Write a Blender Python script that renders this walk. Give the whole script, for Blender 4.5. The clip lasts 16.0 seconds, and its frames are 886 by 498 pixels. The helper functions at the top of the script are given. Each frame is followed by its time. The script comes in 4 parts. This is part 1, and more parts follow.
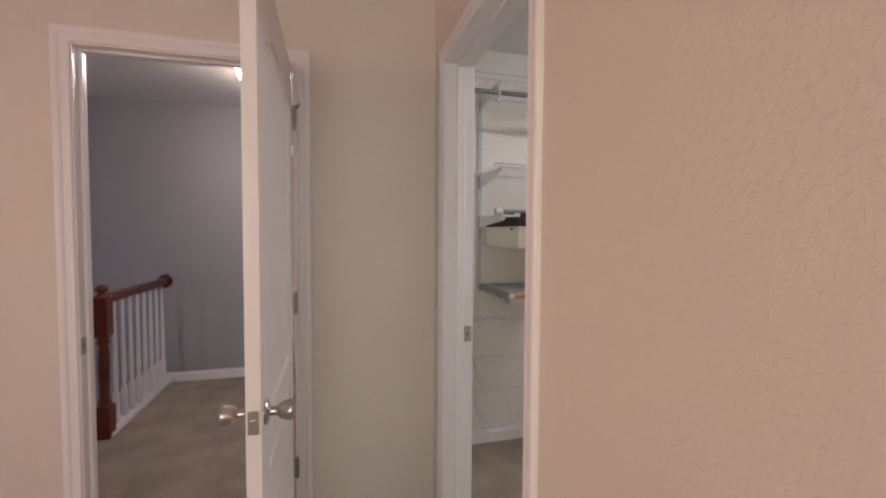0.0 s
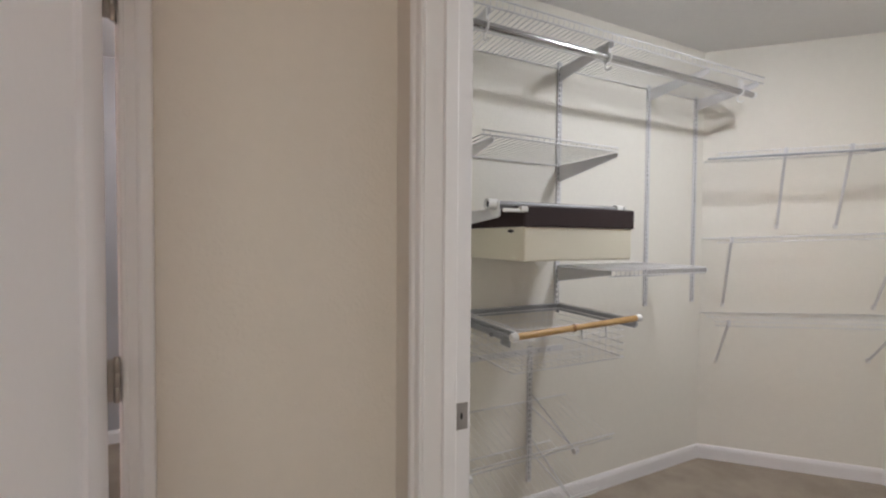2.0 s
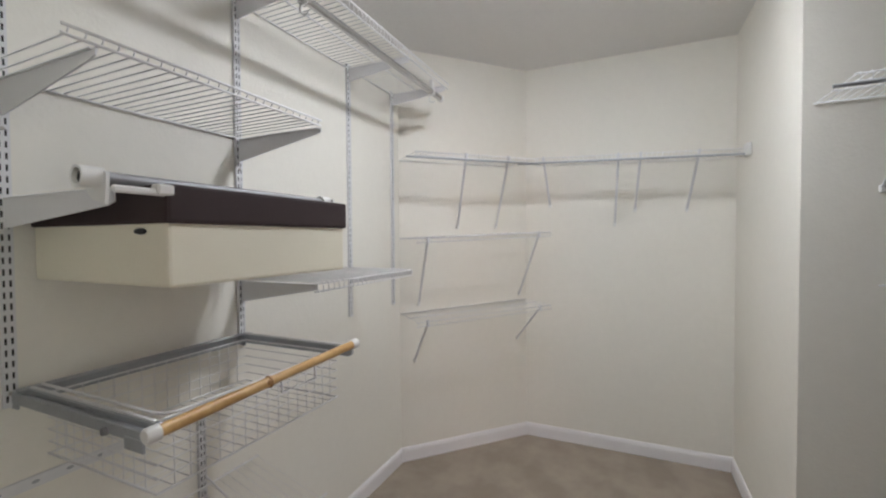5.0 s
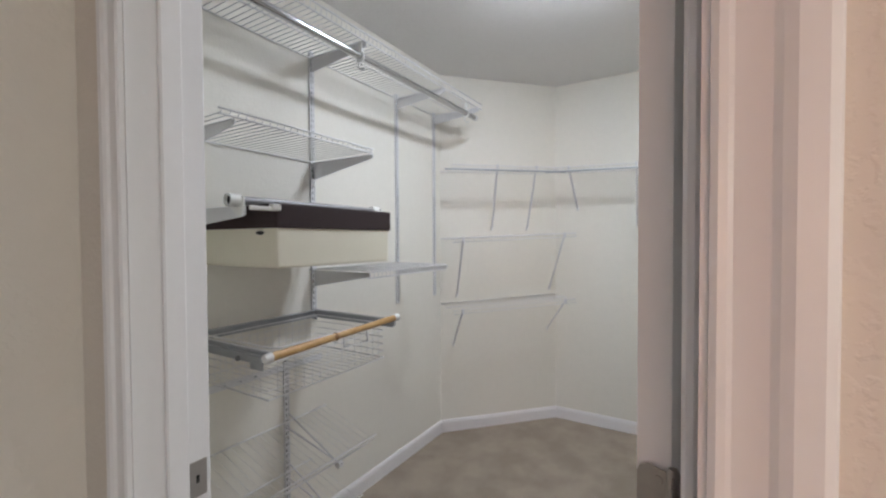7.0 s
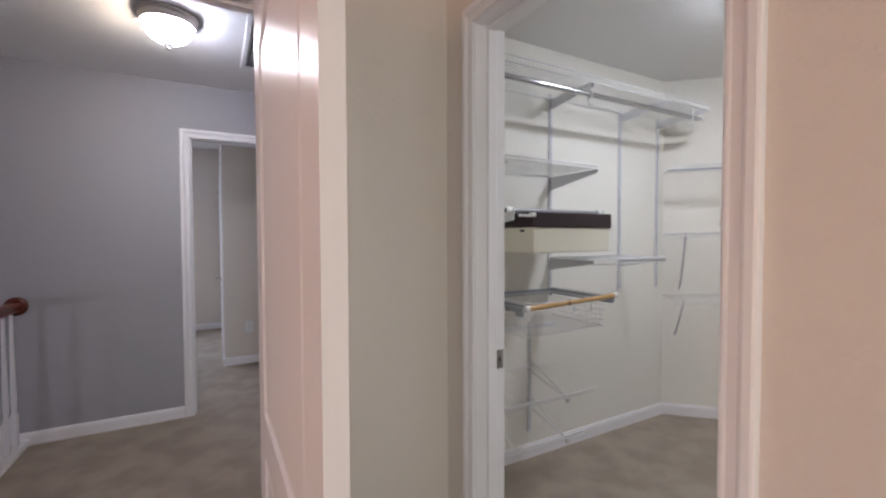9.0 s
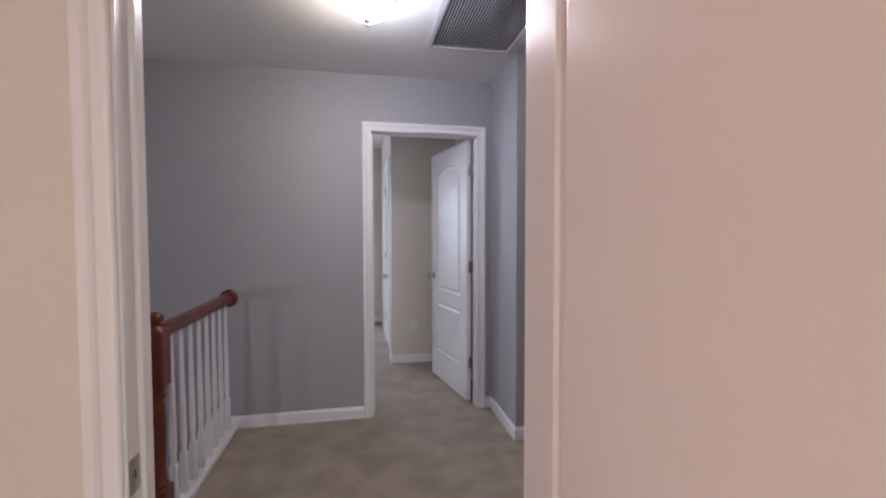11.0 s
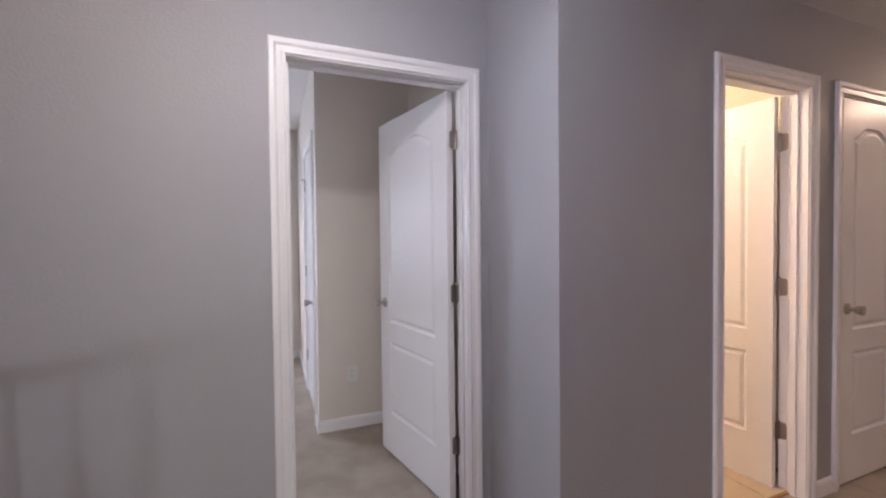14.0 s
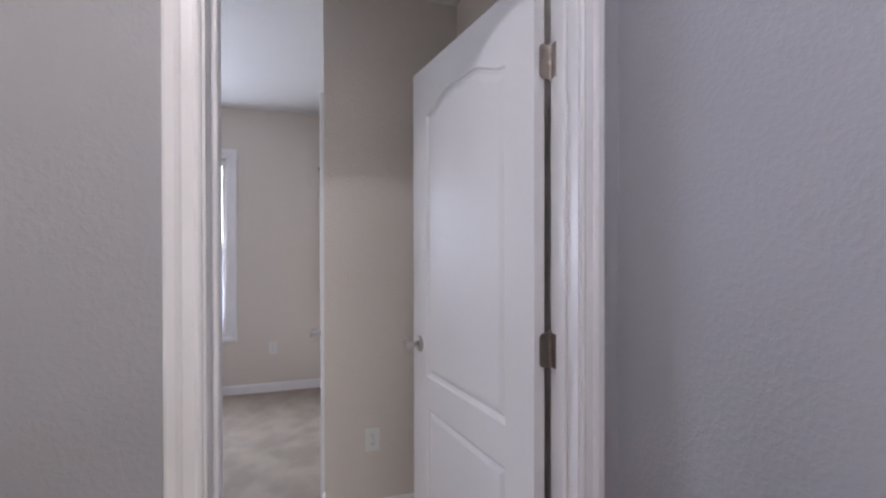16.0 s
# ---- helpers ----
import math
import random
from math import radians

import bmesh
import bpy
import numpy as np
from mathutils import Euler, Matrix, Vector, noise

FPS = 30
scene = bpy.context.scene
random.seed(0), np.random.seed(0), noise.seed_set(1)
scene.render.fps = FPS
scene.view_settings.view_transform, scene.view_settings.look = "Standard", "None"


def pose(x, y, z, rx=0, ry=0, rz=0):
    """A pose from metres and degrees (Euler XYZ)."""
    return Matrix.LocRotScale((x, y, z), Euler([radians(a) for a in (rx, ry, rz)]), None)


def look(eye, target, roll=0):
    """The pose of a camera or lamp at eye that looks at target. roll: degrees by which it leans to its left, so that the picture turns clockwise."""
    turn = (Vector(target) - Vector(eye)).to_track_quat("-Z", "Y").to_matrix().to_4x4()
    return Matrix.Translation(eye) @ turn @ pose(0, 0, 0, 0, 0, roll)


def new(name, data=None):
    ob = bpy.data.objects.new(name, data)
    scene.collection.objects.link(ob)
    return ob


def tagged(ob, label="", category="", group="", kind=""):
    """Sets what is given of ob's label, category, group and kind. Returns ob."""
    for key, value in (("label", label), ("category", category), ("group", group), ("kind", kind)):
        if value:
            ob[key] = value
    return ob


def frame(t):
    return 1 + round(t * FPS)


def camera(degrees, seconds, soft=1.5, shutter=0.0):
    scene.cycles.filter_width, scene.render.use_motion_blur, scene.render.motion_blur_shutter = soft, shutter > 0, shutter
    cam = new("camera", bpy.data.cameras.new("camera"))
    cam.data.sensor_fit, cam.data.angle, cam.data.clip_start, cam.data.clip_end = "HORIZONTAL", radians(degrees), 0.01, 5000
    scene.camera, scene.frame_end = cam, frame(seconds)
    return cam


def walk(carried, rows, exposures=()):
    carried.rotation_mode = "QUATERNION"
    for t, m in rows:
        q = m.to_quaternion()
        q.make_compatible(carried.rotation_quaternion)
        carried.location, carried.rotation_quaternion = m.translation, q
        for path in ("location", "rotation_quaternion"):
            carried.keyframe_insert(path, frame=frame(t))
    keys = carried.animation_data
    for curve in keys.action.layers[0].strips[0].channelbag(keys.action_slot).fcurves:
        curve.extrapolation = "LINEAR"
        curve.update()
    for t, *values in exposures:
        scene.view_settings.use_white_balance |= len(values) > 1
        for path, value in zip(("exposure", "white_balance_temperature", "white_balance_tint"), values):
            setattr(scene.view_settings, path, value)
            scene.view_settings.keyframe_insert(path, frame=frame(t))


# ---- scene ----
cam = camera(93.6, 16.0, soft=2.2)
PATH = [
    (0, (0.269, 0.222, 1.329), (0.77, 2.156, 1.248), 0.3),
    (0.5, (0.271, 0.46, 1.323), (0.771, 2.395, 1.263), 0.1),
    (1, (0.250, 0.690, 1.315), (0.786, 2.616, 1.267), 0.2),
    (1.5, (0.283, 0.878, 1.313), (0.947, 2.764, 1.267), 0.0),
    (2, (0.353, 1.053, 1.32), (1.203, 2.862, 1.27), 0.4),
    (2.5, (0.416, 1.182, 1.325), (1.502, 2.861, 1.275), 0.2),
    (3, (0.476, 1.274, 1.329), (1.827, 2.748, 1.28), -0.0),
    (3.5, (0.56, 1.343, 1.328), (2.115, 2.601, 1.276), -0.2),
    (4, (0.633, 1.399, 1.334), (2.327, 2.462, 1.284), -0.4),
    (4.5, (0.689, 1.43, 1.334), (2.489, 2.3, 1.283), -0.4),
    (4.7, (0.703, 1.434, 1.333), (2.528, 2.25, 1.282), -0.4),
    (6.8, (0.457, 1.2, 1.319), (2.216, 2.151, 1.283), -0.4),
    (7, (0.417, 1.162, 1.325), (2.122, 2.207, 1.28), -0.3),
    (7.5, (0.345, 1.02, 1.32), (1.847, 2.341, 1.279), -0.4),
    (8, (0.237, 0.934, 1.319), (1.565, 2.429, 1.29), -0.1),
    (8.5, (0.071, 0.815, 1.316), (1.239, 2.438, 1.287), -0.3),
    (9, (-0.057, 0.75, 1.322), (0.901, 2.505, 1.262), -0.2),
    (9.5, (-0.131, 0.799, 1.307), (0.557, 2.677, 1.243), -0.1),
    (10, (-0.173, 0.931, 1.329), (0.235, 2.888, 1.246), -0.1),
    (10.2, (-0.192, 1.007, 1.329), (0.182, 2.971, 1.248), -0.1),
    (12.3, (-0.395, 1.846, 1.299), (0.111, 3.78, 1.248), -0.2),
    (12.5, (-0.399, 1.937, 1.305), (0.176, 3.852, 1.255), -0.3),
    (13, (-0.374, 2.126, 1.299), (0.334, 3.996, 1.259), -0.3),
    (13.5, (-0.327, 2.367, 1.316), (0.422, 4.221, 1.27), -0.6),
    (14, (-0.272, 2.583, 1.324), (0.486, 4.434, 1.28), -0.6),
    (14.5, (-0.232, 2.817, 1.338), (0.541, 4.661, 1.302), -0.6),
    (15, (-0.144, 3.032, 1.318), (0.611, 4.884, 1.299), -0.4),
    (15.5, (-0.051, 3.258, 1.308), (0.642, 5.135, 1.322), -0.6),
    (16, (-0.016, 3.481, 1.33), (0.553, 5.398, 1.319), -0.1),
]
# the film camera's own exposure and white balance: seconds, stops, kelvin, tint
EXPOSURE = [(0.0, -0.25, 6650, 20), (1.5, -0.09, 6500, 14), (3.0, -0.11, 6350, 13), (4.7, -0.10, 6300, 12), (6.8, -0.08, 6050, 11), (8.0, -0.10, 6000, 12),
            (9.0, -0.12, 6050, 14), (10.2, -0.09, 6050, 15), (12.3, 0.2, 6330, 13), (13.5, 0.33, 6400, 15), (15.0, 0.28, 6300, 14), (16.0, 0.21, 6250, 13)]
walk(cam, [(t, look(eye, target, roll)) for t, eye, target, roll in PATH], EXPOSURE)

# ---- world and large lights ----
world = bpy.data.worlds.new("sky")
scene.world = world
world.use_nodes = True
wn = world.node_tree.nodes
sky = wn.new("ShaderNodeTexSky")
sky.sky_type, sky.sun_disc = "NISHITA", False
sky.sun_elevation, sky.sun_rotation = radians(14), radians(250)
wn["Background"].inputs["Strength"].default_value = 0.12
world.node_tree.links.new(sky.outputs["Color"], wn["Background"].inputs["Color"])


def window_light(name, m, width, height, watts, colour):
    lamp = bpy.data.lights.new(name, "AREA")
    lamp.shape, lamp.size, lamp.size_y = "RECTANGLE", width, height
    lamp.energy, lamp.color = watts, colour
    ob = new(name, lamp)
    ob.matrix_world = m
    return ob


sun = bpy.data.lights.new("sun", "SUN")
sun.energy, sun.angle, sun.color = 1.0, radians(10), (1.0, 0.86, 0.74)
sun_ob = new("sun", sun)
sun_ob.matrix_world = look((-20, 8, 6), (0, 0, 0))

# daylight through the bedroom's west window and the far room's window
window_light("bedroom_window_light", look((-3.46, -0.2, 1.45), (0.7, -0.2, 1.35)), 1.6, 1.4, 21, (1.0, 0.545, 0.645))
# unseen fill from the south, added to brighten the bedroom door wall
window_light("bedroom_south_fill", look((-0.3, -2.26, 1.5), (-0.3, 2.0, 1.5)), 1.4, 1.4, 31, (0.975, 1.0, 0.85))
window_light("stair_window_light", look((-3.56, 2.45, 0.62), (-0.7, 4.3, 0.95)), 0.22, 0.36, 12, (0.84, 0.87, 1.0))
window_light("far_window_light", look((-1.43, 7.63, 1.34), (-1.2, 4.0, 1.0)), 1.15, 1.4, 40, (0.74, 0.82, 1.0))

# strengths of the glass lamp shades
HALL_LAMP, CLOSET_LAMP, BATH_LAMP, EAST_LAMP = 86.0, 94.0, 150.0, 72.0


# ---- materials ----
def material(name, colour, rough=0.6, metal=0.0, grain=0.0, grain_scale=60.0, stain=0.0, stain_scale=2.5,
             bump=0.0, bump_scale=120.0, coat=0.0, tint=None, per_object=0.0):
    m = bpy.data.materials.new(name)
    m.use_nodes = True
    nt = m.node_tree
    n, l = nt.nodes, nt.links
    b = n["Principled BSDF"]
    b.inputs["Roughness"].default_value = rough
    b.inputs["Metallic"].default_value = metal
    b.inputs["Coat Weight"].default_value = coat
    geo = n.new("ShaderNodeNewGeometry")
    value = n.new("ShaderNodeMath")
    value.operation = "MULTIPLY_ADD"
    fine = n.new("ShaderNodeTexNoise")
    fine.inputs["Scale"].default_value, fine.inputs["Detail"].default_value = grain_scale, 4
    l.new(geo.outputs["Position"], fine.inputs["Vector"])
    broad = n.new("ShaderNodeTexNoise")
    broad.inputs["Scale"].default_value, broad.inputs["Detail"].default_value = stain_scale, 5
    l.new(geo.outputs["Position"], broad.inputs["Vector"])
    f = n.new("ShaderNodeMath")
    f.operation = "MULTIPLY_ADD"
    f.inputs[1].default_value, f.inputs[2].default_value = grain, 1 - grain / 2
    l.new(fine.outputs["Fac"], f.inputs[0])
    value.inputs[1].default_value, value.inputs[2].default_value = stain, -stain / 2
    l.new(broad.outputs["Fac"], value.inputs[0])
    add = n.new("ShaderNodeMath")
    add.operation = "ADD"
    l.new(f.outputs[0], add.inputs[0])
    l.new(value.outputs[0], add.inputs[1])
    last = add
    if per_object:
        info = n.new("ShaderNodeObjectInfo")
        po = n.new("ShaderNodeMath")
        po.operation = "MULTIPLY_ADD"
        po.inputs[1].default_value = per_object
        l.new(info.outputs["Random"], po.inputs[0])
        l.new(add.outputs[0], po.inputs[2])
        last = po
    mix = n.new("ShaderNodeVectorMath")
    mix.operation = "SCALE"
    if tint:
        ramp = n.new("ShaderNodeMix")
        ramp.data_type = "RGBA"
        ramp.inputs["A"].default_value, ramp.inputs["B"].default_value = (*colour, 1), (*tint, 1)
        contrast = n.new("ShaderNodeMapRange")
        contrast.inputs["From Min"].default_value, contrast.inputs["From Max"].default_value = 0.38, 0.62
        l.new(broad.outputs["Fac"], contrast.inputs["Value"])
        l.new(contrast.outputs["Result"], ramp.inputs["Factor"])
        l.new(ramp.outputs["Result"], mix.inputs[0])
    else:
        mix.inputs[0].default_value = colour
    l.new(last.outputs[0], mix.inputs["Scale"])
    l.new(mix.outputs[0], b.inputs["Base Color"])
    if bump:
        rel = n.new("ShaderNodeTexNoise")
        rel.inputs["Scale"].default_value, rel.inputs["Detail"].default_value = bump_scale, 3
        l.new(geo.outputs["Position"], rel.inputs["Vector"])
        bm_node = n.new("ShaderNodeBump")
        bm_node.inputs["Strength"].default_value, bm_node.inputs["Distance"].default_value = bump, 0.004
        l.new(rel.outputs["Fac"], bm_node.inputs["Height"])
        l.new(bm_node.outputs["Normal"], b.inputs["Normal"])
    return m


def plaster(name, colour, strength=0.35):
    """Painted drywall with a knockdown texture of flattened splats."""
    m = material(name, colour, 0.62, grain=0.05, grain_scale=30, stain=0.07, stain_scale=1.3)
    n, l = m.node_tree.nodes, m.node_tree.links
    geo = n.new("ShaderNodeNewGeometry")
    warp = n.new("ShaderNodeTexNoise")
    warp.inputs["Scale"].default_value, warp.inputs["Detail"].default_value = 85, 3.0
    l.new(geo.outputs["Position"], warp.inputs["Vector"])
    flat = n.new("ShaderNodeMapRange")
    flat.interpolation_type = "SMOOTHSTEP"
    flat.inputs["From Min"].default_value, flat.inputs["From Max"].default_value = 0.46, 0.60
    l.new(warp.outputs["Fac"], flat.inputs["Value"])
    fine = n.new("ShaderNodeTexNoise")
    fine.inputs["Scale"].default_value = 260
    l.new(geo.outputs["Position"], fine.inputs["Vector"])
    sum_node = n.new("ShaderNodeMath")
    sum_node.operation = "MULTIPLY_ADD"
    sum_node.inputs[1].default_value = 0.18
    l.new(fine.outputs["Fac"], sum_node.inputs[0])
    l.new(flat.outputs["Result"], sum_node.inputs[2])
    relief = n.new("ShaderNodeBump")
    relief.inputs["Strength"].default_value, relief.inputs["Distance"].default_value = strength, 0.0035
    l.new(sum_node.outputs[0], relief.inputs["Height"])
    l.new(relief.outputs["Normal"], n["Principled BSDF"].inputs["Normal"])
    return m


def glow(name, colour, strength):
    m = bpy.data.materials.new(name)
    m.use_nodes = True
    b = m.node_tree.nodes["Principled BSDF"]
    b.inputs["Base Color"].default_value = (*colour, 1)
    b.inputs["Emission Color"].default_value = (*colour, 1)
    b.inputs["Emission Strength"].default_value = strength
    b.inputs["Roughness"].default_value = 0.25
    return m


CREAM = plaster("cream_paint", (0.75, 0.69, 0.625), 0.2)
CLOSET = plaster("closet_cream_paint", (0.84, 0.815, 0.745), 0.10)
GREY = plaster("grey_paint", (0.395, 0.39, 0.412), 0.14)
BEIGE = plaster("beige_paint", (0.74, 0.68, 0.62), 0.2)
BATHPAINT = plaster("bathroom_paint", (0.56, 0.50, 0.37), 0.2)
CEILING = plaster("ceiling_paint", (0.78, 0.765, 0.75), 0.2)
TRIM = material("white_trim_paint", (0.87, 0.855, 0.865), 0.32, grain=0.03, stain=0.05, bump=0.04, bump_scale=90)
TRIM.node_tree.nodes["Principled BSDF"].inputs["Specular IOR Level"].default_value = 0.28
DOORPAINT = material("white_door_paint", (0.86, 0.845, 0.85), 0.32, grain=0.03, stain=0.05, bump=0.06, bump_scale=45)
DOORPAINT.node_tree.nodes["Principled BSDF"].inputs["Specular IOR Level"].default_value = 0.13
CARPET = material("beige_carpet", (0.437, 0.37, 0.30), 0.95, grain=0.55, grain_scale=260, stain=0.18, stain_scale=5.0,
                  bump=1.0, bump_scale=330, tint=(0.338, 0.283, 0.225))
NICKEL = material("brushed_nickel", (0.50, 0.47, 0.44), 0.28, 1.0, grain=0.15, grain_scale=200, stain=0.1, stain_scale=30)
BRONZE = material("aged_nickel_hinge", (0.40, 0.365, 0.335), 0.36, 1.0, grain=0.2, grain_scale=150, stain=0.2, stain_scale=40)
CHROME = material("chrome_rod", (0.56, 0.56, 0.57), 0.16, 1.0, grain=0.05, stain=0.05, stain_scale=20)
WIRE = material("white_coated_wire", (0.80, 0.80, 0.80), 0.35, grain=0.03, stain=0.05, stain_scale=10)
TRACK = material("white_coated_steel", (0.74, 0.74, 0.75), 0.38, grain=0.04, stain=0.05, stain_scale=8)
SLIDE = material("grey_steel_slide", (0.42, 0.44, 0.47), 0.36, 0.55, grain=0.1, grain_scale=120, stain=0.1, stain_scale=15)
DULL = material("dull_steel_rod", (0.26, 0.26, 0.27), 0.5, 0.4, grain=0.15, grain_scale=150, stain=0.1, stain_scale=20)
PLASTIC = material("white_plastic", (0.80, 0.80, 0.78), 0.35, grain=0.02, stain=0.03)
# near-black that stands for shade inside holes and slots; also the dark grommet
HOLE = material("dark_recess", (0.03, 0.03, 0.03), 0.8, grain=0.2)
CANVAS = material("cream_canvas", (0.80, 0.76, 0.62), 0.85, grain=0.12, grain_scale=420, stain=0.06, stain_scale=6, bump=0.25, bump_scale=700)
BROWN = material("dark_brown_fabric", (0.035, 0.020, 0.020), 0.8, grain=0.3, grain_scale=420, stain=0.2, stain_scale=8, bump=0.25, bump_scale=700)
BAMBOO = material("bamboo", (0.62, 0.40, 0.17), 0.38, grain=0.35, grain_scale=90, stain=0.25, stain_scale=18, tint=(0.50, 0.30, 0.11))
KNOT = material("bamboo_knot", (0.30, 0.15, 0.05), 0.5, grain=0.4, grain_scale=120)
CHERRY = material("red_stained_wood", (0.165, 0.030, 0.014), 0.3, grain=0.35, grain_scale=70, stain=0.25, stain_scale=9, coat=0.25,
                  tint=(0.11, 0.020, 0.010))
TILE = material("beige_floor_tile", (0.52, 0.42, 0.29), 0.35, grain=0.15, grain_scale=60, stain=0.15, stain_scale=6, per_object=0.08)
GROUT = material("tile_grout", (0.22, 0.17, 0.12), 0.9, grain=0.3)
HALLGLASS = glow("hall_lamp_glass", (1.0, 0.95, 0.97), HALL_LAMP)
# the bowl's glow is graded, warm west to cool east, tinting the ceiling; no bulbs
hn, hl = HALLGLASS.node_tree.nodes, HALLGLASS.node_tree.links
h_geo, h_split, h_range, h_mix = (hn.new(k) for k in ("ShaderNodeNewGeometry", "ShaderNodeSeparateXYZ", "ShaderNodeMapRange", "ShaderNodeMix"))
h_mix.data_type = "RGBA"
h_range.inputs["From Min"].default_value, h_range.inputs["From Max"].default_value = -0.35, -0.17
h_mix.inputs["A"].default_value, h_mix.inputs["B"].default_value = (1.0, 0.82, 0.60, 1), (0.94, 0.97, 1.13, 1)
hl.new(h_geo.outputs["Position"], h_split.inputs[0])
hl.new(h_split.outputs["X"], h_range.inputs["Value"])
hl.new(h_range.outputs["Result"], h_mix.inputs["Factor"])
hl.new(h_mix.outputs["Result"], hn["Principled BSDF"].inputs["Emission Color"])
CLOSETGLASS = glow("closet_lamp_glass", (0.97, 1.0, 1.03), CLOSET_LAMP)
BATHGLASS = glow("bath_lamp_glass", (1.0, 0.75, 0.55), BATH_LAMP)
EASTGLASS = glow("east_lamp_glass", (1.0, 0.70, 0.50), EAST_LAMP)
BLIND = material("white_blind_slat", (0.78, 0.80, 0.86), 0.5, grain=0.04)
VENT = material("white_vent_metal", (0.66, 0.65, 0.65), 0.4, grain=0.05, stain=0.08, stain_scale=12)
PANE = bpy.data.materials.new("window_glass")
PANE.use_nodes = True
PANE.node_tree.nodes["Principled BSDF"].inputs["Transmission Weight"].default_value = 1.0
PANE.node_tree.nodes["Principled BSDF"].inputs["Roughness"].default_value = 0.02
DAYLIGHT = glow("daylight_backdrop", (0.80, 0.88, 1.0), 5.0)


# ---- mesh helpers ----
def thing(name, m=Matrix(), label="", category="", group="", kind=""):
    ob = new(name)
    ob.empty_display_size = 0.05
    ob.matrix_world = m
    return tagged(ob, label, category, group, kind)


def mesh_of(bm, name, mats):
    data = bpy.data.meshes.new(name)
    bmesh.ops.recalc_face_normals(bm, faces=bm.faces)
    bm.to_mesh(data)
    bm.free()
    for mt in mats if isinstance(mats, (list, tuple)) else [mats]:
        data.materials.append(mt)
    return data


def part(name, bm, mats, parent=None, label="", m=None, smooth=False):
    """Links a bmesh (or ready mesh data) as one mesh object under a thing or a part."""
    data = bm if isinstance(bm, bpy.types.Mesh) else mesh_of(bm, name, mats)
    if smooth:
        data.polygons.foreach_set("use_smooth", [True] * len(data.polygons))
        data.set_sharp_from_angle(angle=radians(38))
    ob = new(name, data)
    ob.parent = parent
    if m is not None:
        ob.matrix_local = m
    return tagged(ob, label)


def box(bm, x0, x1, y0, y1, z0, z1, bevel=0.0, segments=1):
    vs = [bm.verts.new(p) for p in ((x0, y0, z0), (x1, y0, z0), (x1, y1, z0), (x0, y1, z0), (x0, y0, z1), (x1, y0, z1), (x1, y1, z1), (x0, y1, z1))]
    fs = [bm.faces.new([vs[i] for i in q]) for q in ((3, 2, 1, 0), (4, 5, 6, 7), (0, 1, 5, 4), (1, 2, 6, 5), (2, 3, 7, 6), (3, 0, 4, 7))]
    if bevel:
        es = {e for f in fs for e in f.edges}
        bmesh.ops.bevel(bm, geom=list(es), offset=bevel, segments=segments, affect="EDGES", profile=0.6)
    return bm


def boxed(*a, **k):
    return box(bmesh.new(), *a, **k)


def tube(bm, points, r, seg=8, closed=False, caps=True):
    """A round bar along a polyline."""
    ps = [Vector(p) for p in points]
    count = len(ps)
    rings, up = [], None
    for i, p in enumerate(ps):
        a = ps[(i - 1) % count] if (closed or i > 0) else p
        b = ps[(i + 1) % count] if (closed or i < count - 1) else p
        d1, d2 = (p - a), (b - p)
        d1 = d1.normalized() if d1.length > 1e-9 else d2.normalized()
        d2 = d2.normalized() if d2.length > 1e-9 else d1
        d = (d1 + d2).normalized()
        stretch = 1 / max(0.5, math.cos(d1.angle(d2) / 2)) if d1.length and d2.length else 1
        if up is None:
            up = Vector((0, 0, 1)) if abs(d.z) < 0.9 else Vector((1, 0, 0))
        side = d.cross(up).normalized()
        up = side.cross(d).normalized()
        bend = (d2 - d1)
        ring = []
        for k in range(seg):
            t = 2 * math.pi * k / seg
            off = side * math.cos(t) * r + up * math.sin(t) * r
            if bend.length > 1e-6:
                n = bend.normalized()
                off += n * off.dot(n) * (stretch - 1)
            ring.append(bm.verts.new(p + off))
        rings.append(ring)
    for i in range(count if closed else count - 1):
        a, b = rings[i], rings[(i + 1) % count]
        for k in range(seg):
            bm.faces.new((a[k], a[(k + 1) % seg], b[(k + 1) % seg], b[k]))
    if caps and not closed:
        bm.faces.new(rings[0][::-1])
        bm.faces.new(rings[-1])
    return bm


def lathe(bm, profile, seg=24, m=Matrix(), caps=True):
    """Turns (radius, height) pairs round z."""
    rings = []
    for r, z in profile:
        rings.append([bm.verts.new(m @ Vector((r * math.cos(2 * math.pi * k / seg), r * math.sin(2 * math.pi * k / seg), z))) for k in range(seg)] if r > 1e-6
                     else [bm.verts.new(m @ Vector((0, 0, z)))])
    for a, b in zip(rings, rings[1:]):
        for k in range(seg):
            q = [a[k % len(a)], a[(k + 1) % len(a)], b[(k + 1) % len(b)], b[k % len(b)]]
            q = [v for i, v in enumerate(q) if v not in q[:i]]
            if len(q) > 2:
                bm.faces.new(q)
    for ring, rev in ((rings[0], True), (rings[-1], False)):
        if caps and len(ring) > 2:
            bm.faces.new(ring[::-1] if rev else ring)
    return bm


def prism(bm, outline, depth, m=Matrix()):
    """Extrudes a flat outline of (u, v) along its third axis."""
    a = [bm.verts.new(m @ Vector((u, v, 0))) for u, v in outline]
    b = [bm.verts.new(m @ Vector((u, v, depth))) for u, v in outline]
    count = len(outline)
    bm.faces.new(a[::-1])
    bm.faces.new(b)
    for i in range(count):
        bm.faces.new((a[i], a[(i + 1) % count], b[(i + 1) % count], b[i]))
    return bm


